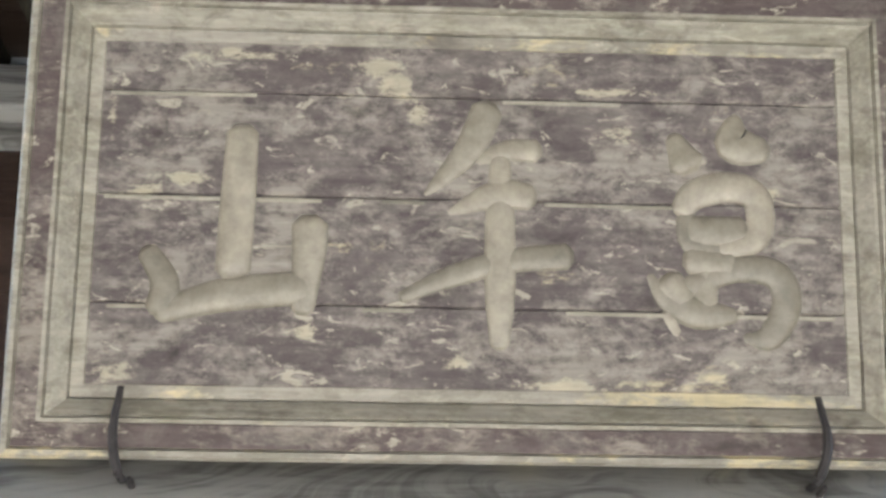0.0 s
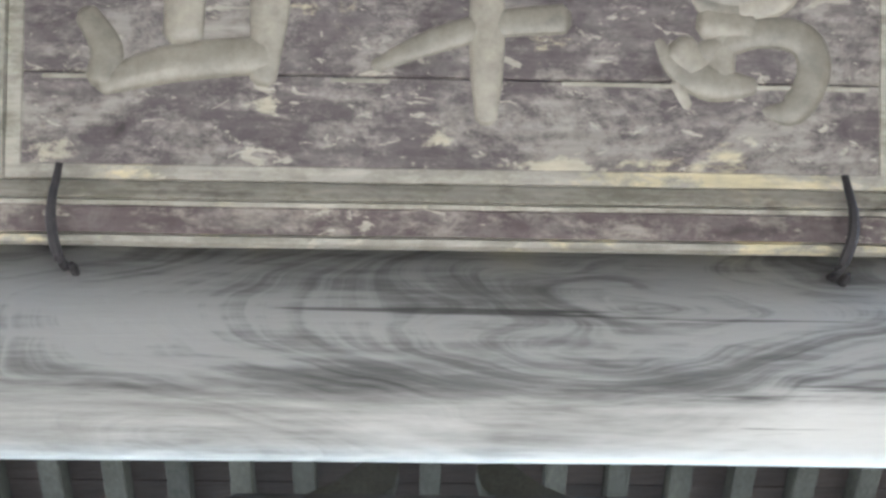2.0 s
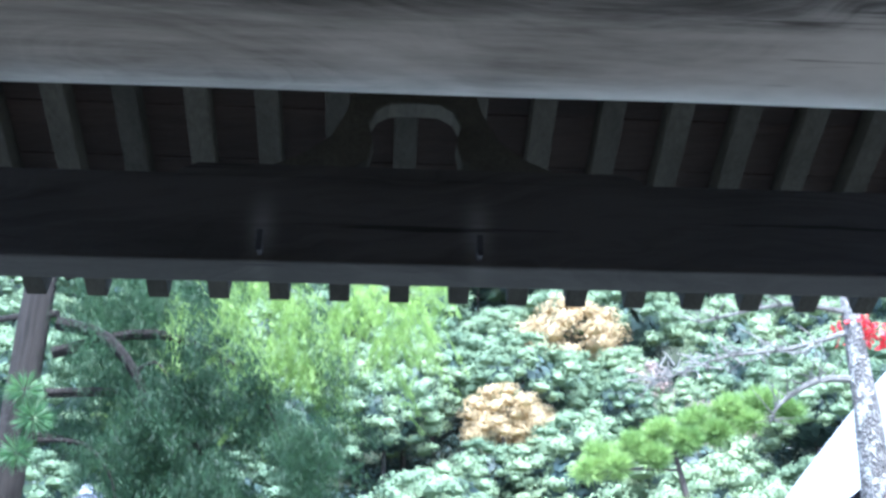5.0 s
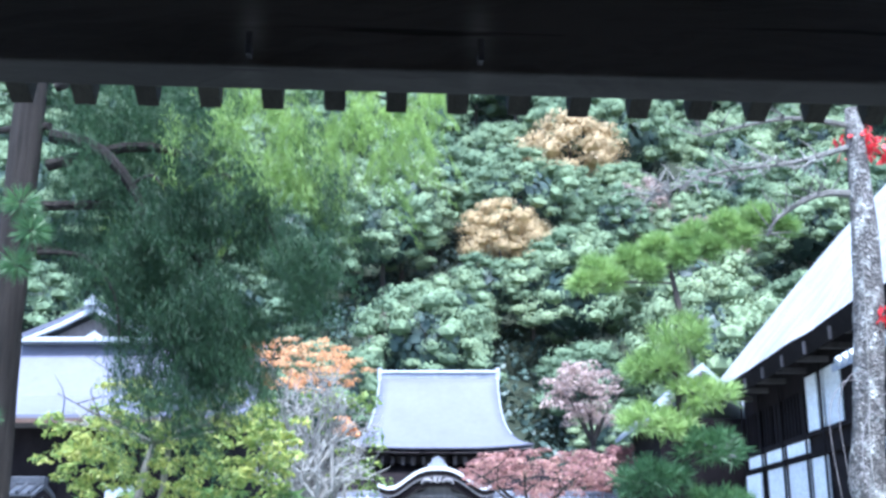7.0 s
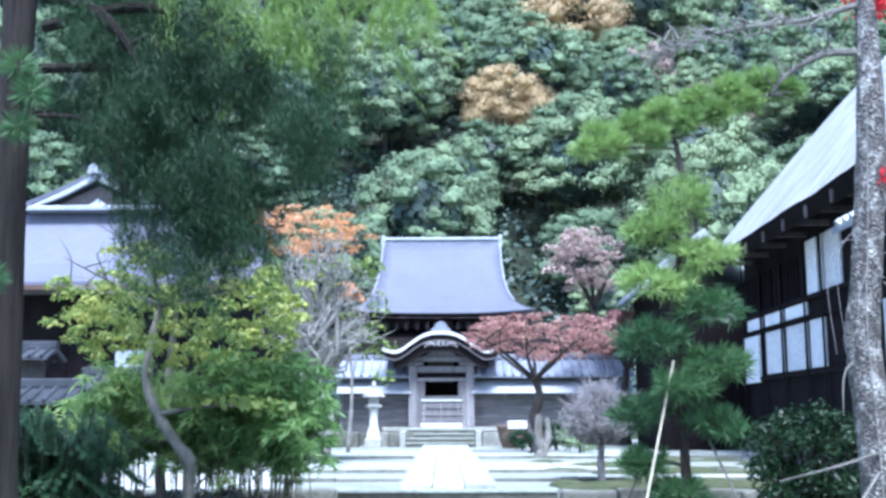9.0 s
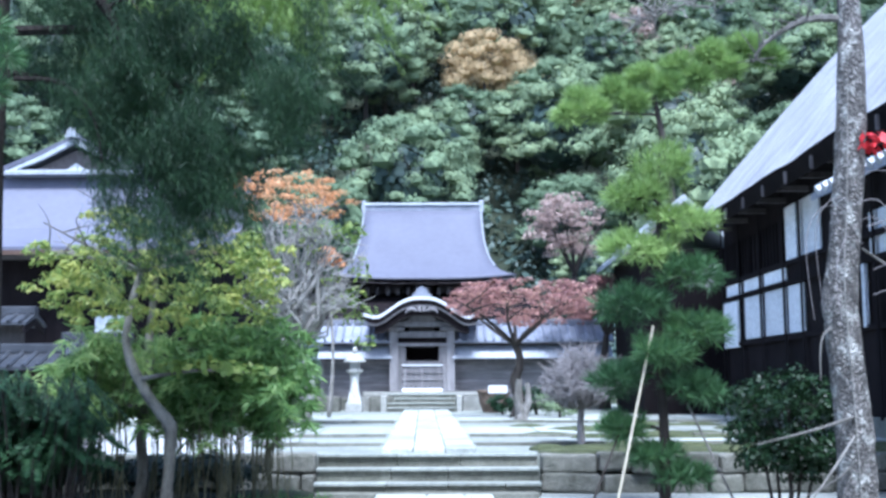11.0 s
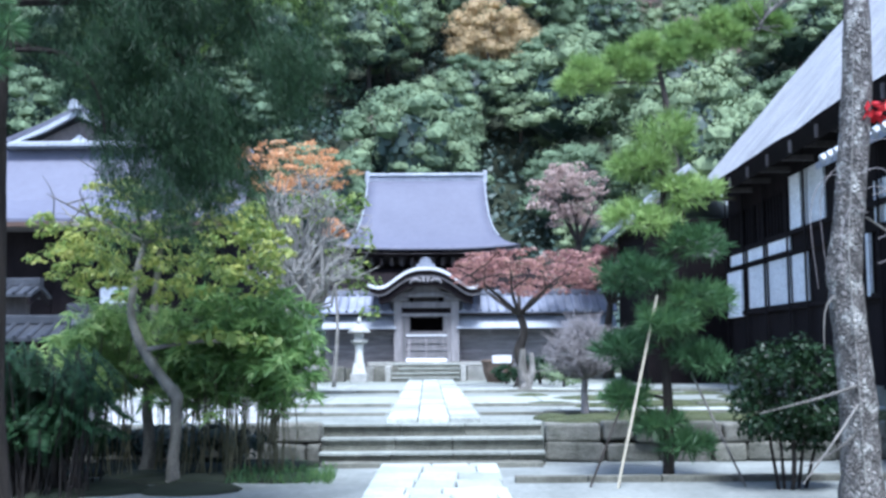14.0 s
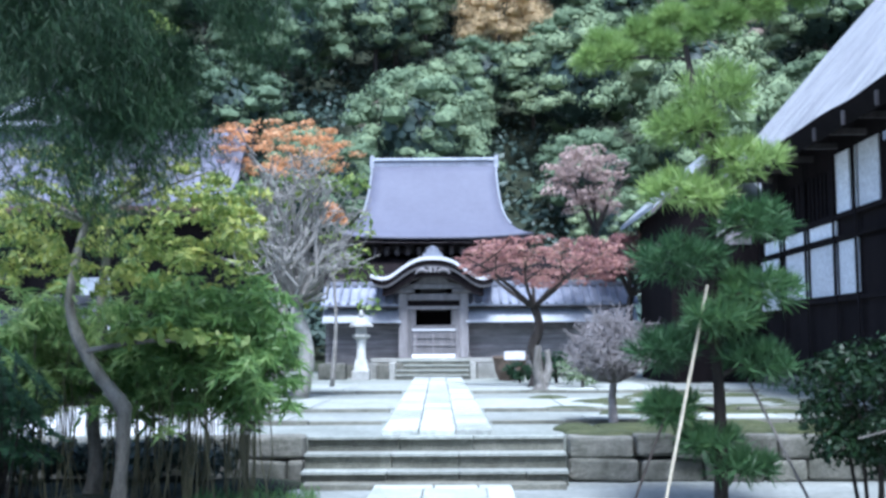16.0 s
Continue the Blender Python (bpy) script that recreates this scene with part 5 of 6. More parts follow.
# ---- trees in the court ----
def limb_set(rng, foot, spread, height, count, r0):
    """Limbs leaving a point, forking once; gives the curves and the ends of the twigs."""
    lines, ends = [], []
    for k in range(count):
        a = 2 * math.pi * (k + rng.uniform(-0.3, 0.3)) / count
        d = spread * rng.uniform(0.6, 1.0)
        tip = Vector(foot) + Vector((math.cos(a) * d, math.sin(a) * d, height * rng.uniform(0.55, 1.0)))
        mid = (Vector(foot) + tip) / 2 + Vector((rng.uniform(-0.15, 0.15), rng.uniform(-0.15, 0.15), rng.uniform(-0.05, 0.25))) * height * 0.5
        lines.append([(tuple(foot), r0), (tuple(mid), r0 * 0.6), (tuple(tip), r0 * 0.2)])
        ends.append(tip)
        for q in range(3):
            tw = mid.lerp(tip, rng.uniform(0.2, 0.9)) + Vector((rng.uniform(-1, 1), rng.uniform(-1, 1), rng.uniform(-0.1, 0.7))) * spread * 0.4
            lines.append([(tuple(mid.lerp(tip, 0.1 + 0.25 * q)), r0 * 0.4), (tuple((mid.lerp(tip, 0.4) + tw) / 2 + Vector((0, 0, 0.06))), r0 * 0.25), (tuple(tw), r0 * 0.08)])
            ends.append(tw)
    return lines, ends


def make_tree(name, label, foot, trunk, crown, seed, leaf, bark, lsize=0.09, per=60, blob=0.35, squash=0.7, limbs=7, r0=0.06, category="tree", aspect=1.8, each=46):
    """trunk: (place, radius) pairs from the ground up; crown: centre, x, y and z half sizes."""
    rng, nr = random.Random(seed), np.random.default_rng(seed)
    t = thing(name, label, category, Matrix.Translation(foot))
    part("trunk", tube(eased(trunk, 4), 12, 1, 0.1, seed), bark, t, smooth=True)
    (cx, cy, cz), rx, ry, rz = crown
    top = Vector(trunk[-1][0])
    lines, ends = limb_set(rng, top, max(rx, ry) * 0.95, max(0.3, cz + rz * 0.7 - top.z), limbs, r0)
    for k in range(0, len(lines), 4):
        b = bmesh.new()
        for ln in lines[k:k + 4]:
            tube(eased(ln, 3), 6, 1, 0, 0, b)
        part("limb", b, bark, t)
    if leaf is not None:
        blobs = []
        for k in range(int(per)):
            d = nr.normal(0, 1, 3)
            d /= np.linalg.norm(d)
            f = nr.uniform(0.35, 1.0) ** 0.6
            blobs.append((cx + d[0] * rx * f, cy + d[1] * ry * f, cz + d[2] * rz * f, blob * nr.uniform(0.6, 1.2)))
        c, n = clumps(nr, blobs, each, squash)
        crown_ob = new("crown", leaf_mesh("crown", c, n, lsize * aspect, lsize, leaf, seed))
        crown_ob.parent = t
    return t


def twiggy(name, label, foot, trunk, centre, rx, rz, seed, bark, count=150, r=0.008, parent_name="twig_crown"):
    """A bare crown of fine forked twigs."""
    rng = random.Random(seed)
    t = thing(name, label, "tree", Matrix.Translation(foot))
    part("trunk", tube(eased(trunk, 4), 10, 1, 0.06, seed), bark, t, smooth=True)
    b = bmesh.new()
    top = Vector(trunk[-1][0])
    for k in range(count):
        a, e = rng.uniform(0, 6.28), rng.uniform(-0.25, 1.0)
        q = math.sqrt(max(0, 1 - e * e)) * rng.uniform(0.5, 1)
        tip = Vector(centre) + Vector((math.cos(a) * q * rx, math.sin(a) * q * rx, e * rz))
        mid = top.lerp(tip, 0.5) + Vector((rng.uniform(-0.12, 0.12), rng.uniform(-0.12, 0.12), rng.uniform(0, 0.2))) * rx
        kink = [Vector((rng.uniform(-1, 1), rng.uniform(-1, 1), rng.uniform(-0.8, 0.8))) * rx * 0.2 for _ in range(2)]
        tube([(tuple(top.lerp(tip, 0.03)), r * 2.2), (tuple(top.lerp(mid, 0.55) + kink[0]), r * 1.8), (tuple(mid), r * 1.4), (tuple(mid.lerp(tip, 0.55) + kink[1]), r * 0.9), (tuple(tip), r * 0.4)], 5, bm=b)
        for s in range(3):
            f = rng.uniform(0.3, 0.95)
            p = mid.lerp(tip, f)
            tube([(tuple(p), r), (tuple(p + Vector((rng.uniform(-1, 1), rng.uniform(-1, 1), rng.uniform(-0.2, 0.9))) * rx * 0.3), r * 0.35)], 4, bm=b)
    part(parent_name, b, bark, t)
    return t


# red maple before the gateway, pink and orange ones behind
make_tree("maple_tree", "spreading maple with dull red autumn leaves by the gateway", (1.95, 29.0, 0.62), [((0, 0, 0), 0.24), ((0.06, 0, 0.5), 0.15), ((-0.08, 0, 1.0), 0.14), ((0.08, 0, 1.5), 0.11), ((-0.05, 0, 1.95), 0.09)], ((0.2, 0, 3.1), 2.3, 1.6, 0.66), 5, L_RED, BARK_DARK, 0.045, 170, 0.24, 0.42, 7, 0.06)
make_tree("maple_tree", "tall maple with dusty pink leaves beside the hall", (4.7, 38.0, 0.7), [((0, 0, 0), 0.2), ((0, 0, 1.8), 0.15), ((-0.1, 0, 4.6), 0.1)], ((-0.4, 0, 6.3), 1.35, 1.2, 1.25), 6, L_PINK, BARK_DARK, 0.075, 80, 0.34, 0.6, 8, 0.06)
make_tree("maple_tree", "maple with dusty red leaves beyond the cloister", (5.2, 35.5, 0.7), [((0, 0, 0), 0.2), ((0, 0, 1.4), 0.15), ((0.1, 0, 2.4), 0.1)], ((-0.3, 0, 3.6), 1.6, 1.2, 0.8), 8, L_RED, BARK_DARK, 0.075, 70, 0.34, 0.6, 8, 0.06)
make_tree("maple_tree", "maple with bright orange autumn leaves", (-4.85, 32.0, 0.66), [((0, 0, 0), 0.2), ((0.1, 0, 2.0), 0.15), ((0, 0, 3.9), 0.1)], ((0.0, 0, 6.4), 2.25, 1.4, 0.85), 7, L_ORANGE, BARK_PALE, 0.05, 120, 0.28, 0.45, 9, 0.06)
make_tree("maple_tree", "small maple sprig with orange leaves", (-3.1, 29.5, 0.66), [((0, 0, 0), 0.06), ((0.1, 0, 1.6), 0.04), ((0, 0, 3.2), 0.03)], ((0.0, 0, 4.3), 0.32, 0.3, 0.3), 17, L_ORANGE, BARK_PALE, 0.075, 10, 0.2, 0.7, 4, 0.02)
plum = twiggy("plum_tree", "pale lichen-grey plum tree with few yellow leaves", (-3.25, 25.0, 0.6), [((0, 0, 0), 0.2), ((0.15, 0, 1.0), 0.16), ((-0.1, 0, 1.9), 0.12)], (0.0, 0, 3.1), 1.75, 2.0, 31, PLUM_BARK, 105, 0.016)
c, n = clumps(np.random.default_rng(35), [(nrx * 1.5, 0.2, 3.3 + nrz * 1.4, 0.3) for nrx, nrz in np.random.default_rng(36).uniform(-1, 1, (70, 2))], 26, 0.8)
share("foliage", leaf_mesh("foliage", c, n, 0.16, 0.08, L_YELLOW, 37), plum, Matrix())
twiggy("clipped_shrub", "small bare shrub with a rounded crown of grey twigs", (2.2, 17.6, 0.55), [((0, 0, 0), 0.07), ((-0.02, 0, 0.35), 0.055), ((0, 0, 0.6), 0.05)], (0.0, 0, 0.98), 0.8, 0.66, 32, TWIG, 230, 0.007)
make_tree("shrub", "low round clipped evergreen shrub by the cloister", (2.6, 31.0, 0.63), [((0, 0, 0), 0.05), ((0, 0, 0.3), 0.04)], ((0, 0, 0.45), 0.6, 0.5, 0.35), 33, L_FERN, BARK_DARK, 0.06, 25, 0.2, 0.8, 4, 0.02, "shrub")
make_tree("shrub", "small dark round shrub before the planter", (1.66, 31.2, 0.63), [((0, 0, 0), 0.04), ((0, 0, 0.2), 0.03)], ((0, 0, 0.32), 0.34, 0.3, 0.26), 34, L_FERN, BARK_DARK, 0.05, 22, 0.15, 0.8, 4, 0.015, "shrub")
make_tree("shrub", "loose green shrub beside the pale stump", (3.0, 28.5, 0.62), [((0, 0, 0), 0.04), ((0, 0, 0.3), 0.03)], ((0, 0, 0.5), 0.6, 0.4, 0.4), 36, L_HILL, BARK_DARK, 0.05, 30, 0.2, 0.7, 5, 0.015, "shrub")
stump = thing("tree_stump", "pale wrapped tree stump standing on the upper court", "stump", Matrix.Translation((1.88, 27.0, 0.61)))
part("trunk", tube(eased([((0, 0, 0), 0.22), ((0, 0, 0.2), 0.13), ((-0.06, 0, 0.6), 0.10), ((-0.02, 0, 1.05), 0.07)], 3), 12, 1, 0.16, 3), BARK_PALE, stump)
part("fork", tube(eased([((0.04, 0, 0.1), 0.12), ((0.2, 0, 0.5), 0.08), ((0.16, 0, 0.95), 0.06)], 3), 10, 1, 0.16, 5), BARK_PALE, stump)

# yellow-leaved tree with a crooked trunk on the lower court
make_tree("persimmon_tree", "crooked tree with sparse yellow-green autumn leaves", (-3.41, 13.6, 0.0),
          [((0, 0, -0.05), 0.11), ((0.0, 0, 0.25), 0.075), ((0.02, 0, 0.55), 0.068), ((0.03, 0, 0.98), 0.076), ((0.0, 0, 1.1), 0.086), ((-0.14, 0, 1.28), 0.07), ((-0.25, 0, 1.42), 0.066), ((-0.49, 0, 1.84), 0.06), ((-0.56, 0, 2.2), 0.05), ((-0.48, 0, 2.7), 0.045), ((-0.40, 0, 3.0), 0.035)],
          ((-0.1, 0, 2.98), 1.85, 1.2, 0.85), 11, L_YELLOW, BARK_GREY, 0.04, 185, 0.17, 0.6, 8, 0.03, each=40, aspect=2.4)
low = thing("persimmon_bough", "drooping lower bough of yellow-green leaves", "tree", Matrix.Translation((-3.41, 13.4, 0.0)))
c, n = clumps(np.random.default_rng(14), [(0.1 + 0.22 * k, -0.1, 1.75 + 0.05 * math.sin(k), 0.17) for k in range(6)], 30, 0.7)
share("crown", leaf_mesh("crown", c, n, 0.15, 0.08, L_YELLOW, 14), low, Matrix())
part("limb", tube(eased([((-0.3, 0, 1.65), 0.03), ((0.4, -0.1, 1.75), 0.02), ((1.3, -0.1, 1.7), 0.008)], 3), 6), BARK_PALE, low)
back = thing("slender_tree", "second slender grey trunk behind the bamboo grass", "tree", Matrix.Translation((-3.95, 14.4, 0.0)))
part("trunk", tube(eased([((-0.03, 0, 0), 0.12), ((0.02, 0, 0.4), 0.075), ((-0.02, 0, 1.0), 0.07), ((0.07, 0, 1.7), 0.06), ((0.05, 0, 2.2), 0.055), ((0.14, 0, 3.2), 0.035)], 4), 10, 1, 0.05, 2), BARK_GREY, back)


def make_bamboo(foot, half, top, seed, count, label):
    """Bamboo grass: thin culms bowing outwards under drooping blades."""
    nr, rng = np.random.default_rng(seed), random.Random(seed)
    t = thing("bamboo_grass", label, "bamboo grass", Matrix.Translation(foot), "bamboo grass clumps")
    b, cs, hs = bmesh.new(), [], []
    for k in range(count):
        x, y = rng.uniform(-half, half), rng.uniform(-0.4, 0.4)
        h = top * rng.uniform(0.75, 1.05) * (1 - 0.25 * (x / half) ** 2)
        bow = Vector((rng.uniform(-0.35, 0.35) + 0.2 * x / half, rng.uniform(-0.4, 0.2), 0))
        p0, p1, p2 = Vector((x, y, 0)), Vector((x, y, h * 0.65)) + bow * 0.3, Vector((x, y, h)) + bow
        tube([(tuple(p0 + Vector((rng.gauss(0, 0.05), 0, 0))), 0.009), (tuple(p0.lerp(p1, 0.5) + Vector((rng.gauss(0, 0.03), 0, 0))), 0.008), (tuple(p1), 0.007), (tuple(p2), 0.003)], 5, bm=b)
        for q in range(6):
            f = 0.1 + 0.9 * (q + rng.random()) / 6
            at = (p0.lerp(p1, 0.74 + 0.9 * f) if f < 0.28 else p1.lerp(p2, f)) + Vector((rng.gauss(0, 0.2), rng.gauss(0, 0.2), rng.gauss(0, 0.05)))
            for s in range(38):
                a, o = rng.uniform(0, 6.28), rng.uniform(0.02, 0.17)
                d = Vector((math.cos(a), math.sin(a), rng.uniform(-1.3, 0.25)))
                cs.append(np.array(at + Vector((d.x * o, d.y * o, d.z * o * 0.8 + 0.05)))), hs.append(tuple(d))
    tagged(part("culm_cluster", b, CULM, t), kind="stuff")
    n = nr.normal(0, 0.6, (len(cs), 3)) + np.array([0, -0.5, 0.6])
    share("blade_mass", leaf_mesh("blade_mass", cs, n, 0.20, 0.026, L_BAMBOO, seed, np.array(hs)), t, Matrix())


make_bamboo((-2.72, 14.1, 0.0), 0.72, 2.35, 51, 60, "tall clump of light green bamboo grass with drooping blades")
make_bamboo((-4.05, 14.3, 0.0), 0.95, 2.3, 52, 50, "clump of bamboo grass behind the crooked tree")


def make_fern(foot, half, top, seed, label):
    nr = np.random.default_rng(seed)
    t = thing("shrub", label, "shrub", Matrix.Translation(foot))
    b, cs, hs = bmesh.new(), [], []
    rng = random.Random(seed)
    for k in range(190):
        a = rng.uniform(0, 6.28)
        base = Vector((rng.uniform(-half, half) * 0.7, rng.uniform(-0.4, 0.4), 0))
        out = Vector((math.cos(a), math.sin(a) * 0.6 - 0.2, 0)) * rng.uniform(0.4, 0.9)
        h = top * rng.uniform(0.4, 1.0)
        p = [base, base + out * 0.4 + Vector((0, 0, h)), base + out + Vector((0, 0, h * 0.75))]
        tube([(tuple(q), r) for q, r in zip(p, (0.012, 0.008, 0.003))], 5, bm=b)
        for s in range(120):
            f = s / 120
            q = p[0].lerp(p[1], 0.5 + f) if f < 0.5 else p[1].lerp(p[2], 2 * f - 1)
            d = (p[2] - p[1]).normalized()
            w = Vector((-d.y, d.x, -0.25)) * (1 if s % 2 else -1)
            cs.append(np.array(q + w * 0.07)), hs.append(tuple(w + d * 0.4))
    tagged(part("frond_stalk", b, BARK_DARK, t), kind="stuff")
    n = np.tile([0, -0.4, 1.0], (len(cs), 1)) + nr.normal(0, 0.25, (len(cs), 3))
    share("frond_mass", leaf_mesh("frond_mass", cs, n, 0.13, 0.019, L_FERN, seed, np.array(hs)), t, Matrix())


make_fern((-5.0, 12.6, 0.0), 1.3, 1.75, 71, "dark green feathery shrub with arching fronds")
make_fern((-5.6, 13.4, 0.0), 0.9, 1.7, 72, "dark feathery shrub under the trees")
bed = bmesh.new()
for k in range(70):
    a = bmesh.new()
    bx = random.uniform(-8.5, -2.1)
    bmesh.ops.create_icosphere(a, subdivisions=2, radius=1, matrix=pose(bx, random.uniform(12.6 if bx < -3 else 14.0, 15.8), 0.0) @ Matrix.Diagonal((random.uniform(0.4, 0.8), random.uniform(0.3, 0.6), random.uniform(0.05, 0.14), 1)))
    merge(bed, a)
tagged(new("planting_bed", mesh_of(bed, "planting_bed", FOREST_SOIL, smooth=True)), "dark leafy soil bed under the bamboo grass", "soil", kind="stuff")
nr = np.random.default_rng(15)
low_blobs = [(x, 15.45 + nr.uniform(-0.2, 0.2), nr.uniform(0.12, 0.5), nr.uniform(0.14, 0.24)) for x in np.arange(-7.0, -2.75, 0.045)]
c, n = clumps(nr, low_blobs, 60, 0.9)
tagged(new("groundcover", leaf_mesh("groundcover", c, n, 0.11, 0.05, L_UNDER, 16)), "dark low evergreen groundcover along the terrace wall", "groundcover", kind="stuff")
mo = thing("grass_tuft", "low tuft of grass at the foot of the bamboo", "grass", Matrix.Translation((-2.1, 13.9, 0.0)))
nr = np.random.default_rng(5)
c = np.stack([nr.uniform(-0.65, 0.65, 1500), nr.uniform(-0.4, 0.5, 1500), np.abs(nr.normal(0, 0.07, 1500))], 1)
share("blade_mass", leaf_mesh("blade_mass", c, nr.normal(0, 1, (1500, 3)) * np.array([1, 1, 0.1]), 0.12, 0.014, L_PINE, 5, np.array([0, 0, 1.0])), mo, Matrix())
for x in np.arange(-6.0, -2.9, 0.19):
    if x == -6.0:
        fence = thing("board_fence", "low pale board fence behind the bamboo grass", "fence", Matrix.Translation((0, 16.5, 0.55)))
        part("rail", box(-6.2, -2.7, 0.03, 0.07, 0.12, 0.17), GREY_TIMBER, fence)
        fb = mesh_of(box(-0.08, 0.08, 0, 0.025, 0.0, 0.36, 0.004), "board", PLASTER)
    share("board", fb, fence, Matrix.Translation((float(x), 0, 0)))


def make_pine(foot, trunk, pads, seed, label, leaf=L_PINE, lit=None, needle=0.14, per=900, bark=BARK_DARK, r0=0.03):
    """A garden pine: pads of needle tufts carried on short limbs. pads: x, y, z, half width, half height."""
    nr = np.random.default_rng(seed)
    t = thing("pine_tree", label, "pine", Matrix.Translation(foot))
    part("trunk", tube(eased(trunk, 4), 12, 1, 0.06, seed), bark, t, smooth=True)
    for k, (x, y, z, rw, rh) in enumerate(pads):
        at = min((Vector(p) for p, _ in eased(trunk, 4)), key=lambda q: abs(q.z - z + 0.1) + 0.0)
        part("limb", tube([(tuple(at), r0), (tuple((at + Vector((x, y, z))) / 2 + Vector((0, 0, 0.05))), r0 * 0.7), ((x, y, z - rh * 0.3), r0 * 0.4)], 6), bark, t)
        m = per
        tufts = int(m / 26)
        d = nr.normal(0, 1, (tufts, 3))
        d /= np.linalg.norm(d, axis=1, keepdims=True)
        q = np.array([x, y, z]) + d * np.array([rw, rw * 0.8, rh]) * nr.uniform(0.3, 1, (tufts, 1))
        aim = d + np.array([0, 0, 0.9])
        c = np.repeat(q, 26, 0)
        h = np.repeat(aim, 26, 0) * 0.8 + nr.normal(0, 0.75, (len(c), 3))
        h /= np.linalg.norm(h, axis=1, keepdims=True)
        nm = np.cross(h, nr.normal(0, 1, (len(c), 3)))
        # the first four pads can take a sunlit copy of the needle colour
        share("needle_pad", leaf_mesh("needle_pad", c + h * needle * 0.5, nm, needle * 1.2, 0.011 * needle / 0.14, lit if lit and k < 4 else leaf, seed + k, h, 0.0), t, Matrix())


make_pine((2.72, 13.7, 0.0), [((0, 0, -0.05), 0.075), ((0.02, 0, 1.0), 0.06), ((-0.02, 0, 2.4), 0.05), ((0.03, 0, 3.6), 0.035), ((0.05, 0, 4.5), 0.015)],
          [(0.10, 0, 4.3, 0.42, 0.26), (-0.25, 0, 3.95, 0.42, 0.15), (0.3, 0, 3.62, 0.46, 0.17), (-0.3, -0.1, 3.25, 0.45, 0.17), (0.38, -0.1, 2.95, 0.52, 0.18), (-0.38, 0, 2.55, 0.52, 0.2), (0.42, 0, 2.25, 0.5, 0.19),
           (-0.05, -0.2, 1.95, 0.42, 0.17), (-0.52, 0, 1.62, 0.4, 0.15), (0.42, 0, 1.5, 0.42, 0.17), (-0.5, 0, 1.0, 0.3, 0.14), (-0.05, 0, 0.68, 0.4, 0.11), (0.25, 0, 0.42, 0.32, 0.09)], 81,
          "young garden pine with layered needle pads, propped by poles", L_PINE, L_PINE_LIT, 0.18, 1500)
make_pine((7.2, 33.5, 0.6), [((0, 0, 0), 0.2), ((0.1, 0, 4.0), 0.15), ((-0.2, 0, 7.9), 0.12), ((-0.6, 0, 10.3), 0.06)],
          [(-3.2, 0, 9.3, 0.42, 0.25), (-2.75, 0.3, 9.9, 0.45, 0.28), (-2.3, 0, 9.45, 0.42, 0.22), (-1.7, 0.2, 10.15, 0.48, 0.28), (-1.2, 0, 9.75, 0.42, 0.22), (-0.8, 0.2, 10.55, 0.5, 0.3), (-0.2, -0.2, 10.2, 0.45, 0.22), (0.3, 0.3, 11.0, 0.5, 0.3), (0.8, 0, 10.5, 0.45, 0.22), (1.4, 0.2, 11.3, 0.5, 0.32), (1.9, 0, 10.8, 0.45, 0.22), (2.5, 0.2, 11.55, 0.48, 0.3), (3.1, 0, 11.2, 0.45, 0.25)], 95,
          "tall leaning pine with sunlit yellow-green needle pads", L_PINE_LIT, None, 0.40, 1300, BARK_DARK, 0.04)

# poles that prop the pine
def make_prop(a, b_, r, label, material=None):
    p = thing("bamboo_pole", label, "pole", Matrix(), "poles propping the pine")
    pts = []
    for k in range(13):
        q = Vector(a).lerp(Vector(b_), k / 12)
        pts += [(tuple(q), r * (1.18 if k % 2 else 1.0))]
    part("pole", tube(pts, 8), material or BAMBOO, p)


make_prop((1.97, 12.9, 0.0), (2.60, 13.5, 2.28), 0.0145, "long pale bamboo pole leaning against the pine")
make_prop((1.66, 13.0, 0.0), (2.17, 13.6, 0.98), 0.012, "thin dark pole propping a lower bough", BARK_DARK)
make_prop((3.49, 13.0, 0.0), (3.05, 13.75, 1.32), 0.013, "thin brown pole propping the pine from the side", BARK_PALE)

# glossy camellia on the right
cam_bush = make_tree("camellia_bush", "rounded glossy dark green camellia bush on bare stems", (3.95, 12.7, 0.0), [((0, 0, 0), 0.03), ((0.03, 0, 0.4), 0.026), ((0, 0, 0.7), 0.022)], ((0.0, 0, 1.04), 0.68, 0.6, 0.66), 44, L_CAMELLIA, BARK_DARK, 0.036, 210, 0.17, 0.85, 7, 0.018, "bush")
for k, dx in enumerate((-0.16, -0.08, 0.1, 0.2)):
    part("stem", tube([((dx, 0.05 * k, 0), 0.022), ((dx * 1.6, 0, 0.65), 0.016)], 6), BARK_DARK, cam_bush)

# big scaly trunk on the right, with bare boughs and a few scarlet leaves
big = thing("old_plum_tree", "old leaning tree with scaly grey bark and thin bare boughs", "tree", Matrix.Translation((4.05, 10.7, 0.0)))
part("trunk", tube(eased([((-0.05, 0, -0.05), 0.24), ((-0.06, 0, 0.5), 0.19), ((-0.06, 0, 1.2), 0.175), ((-0.13, 0, 2.1), 0.165), ((-0.14, 0, 2.4), 0.17), ((-0.07, 0, 2.9), 0.15), ((0.0, 0, 3.6), 0.15), ((0.08, 0, 4.6), 0.14), ((0.1, 0, 6.2), 0.08)], 5), 18, 1, 0.07, 6), BARK, big, smooth=True)
rngb = random.Random(8)
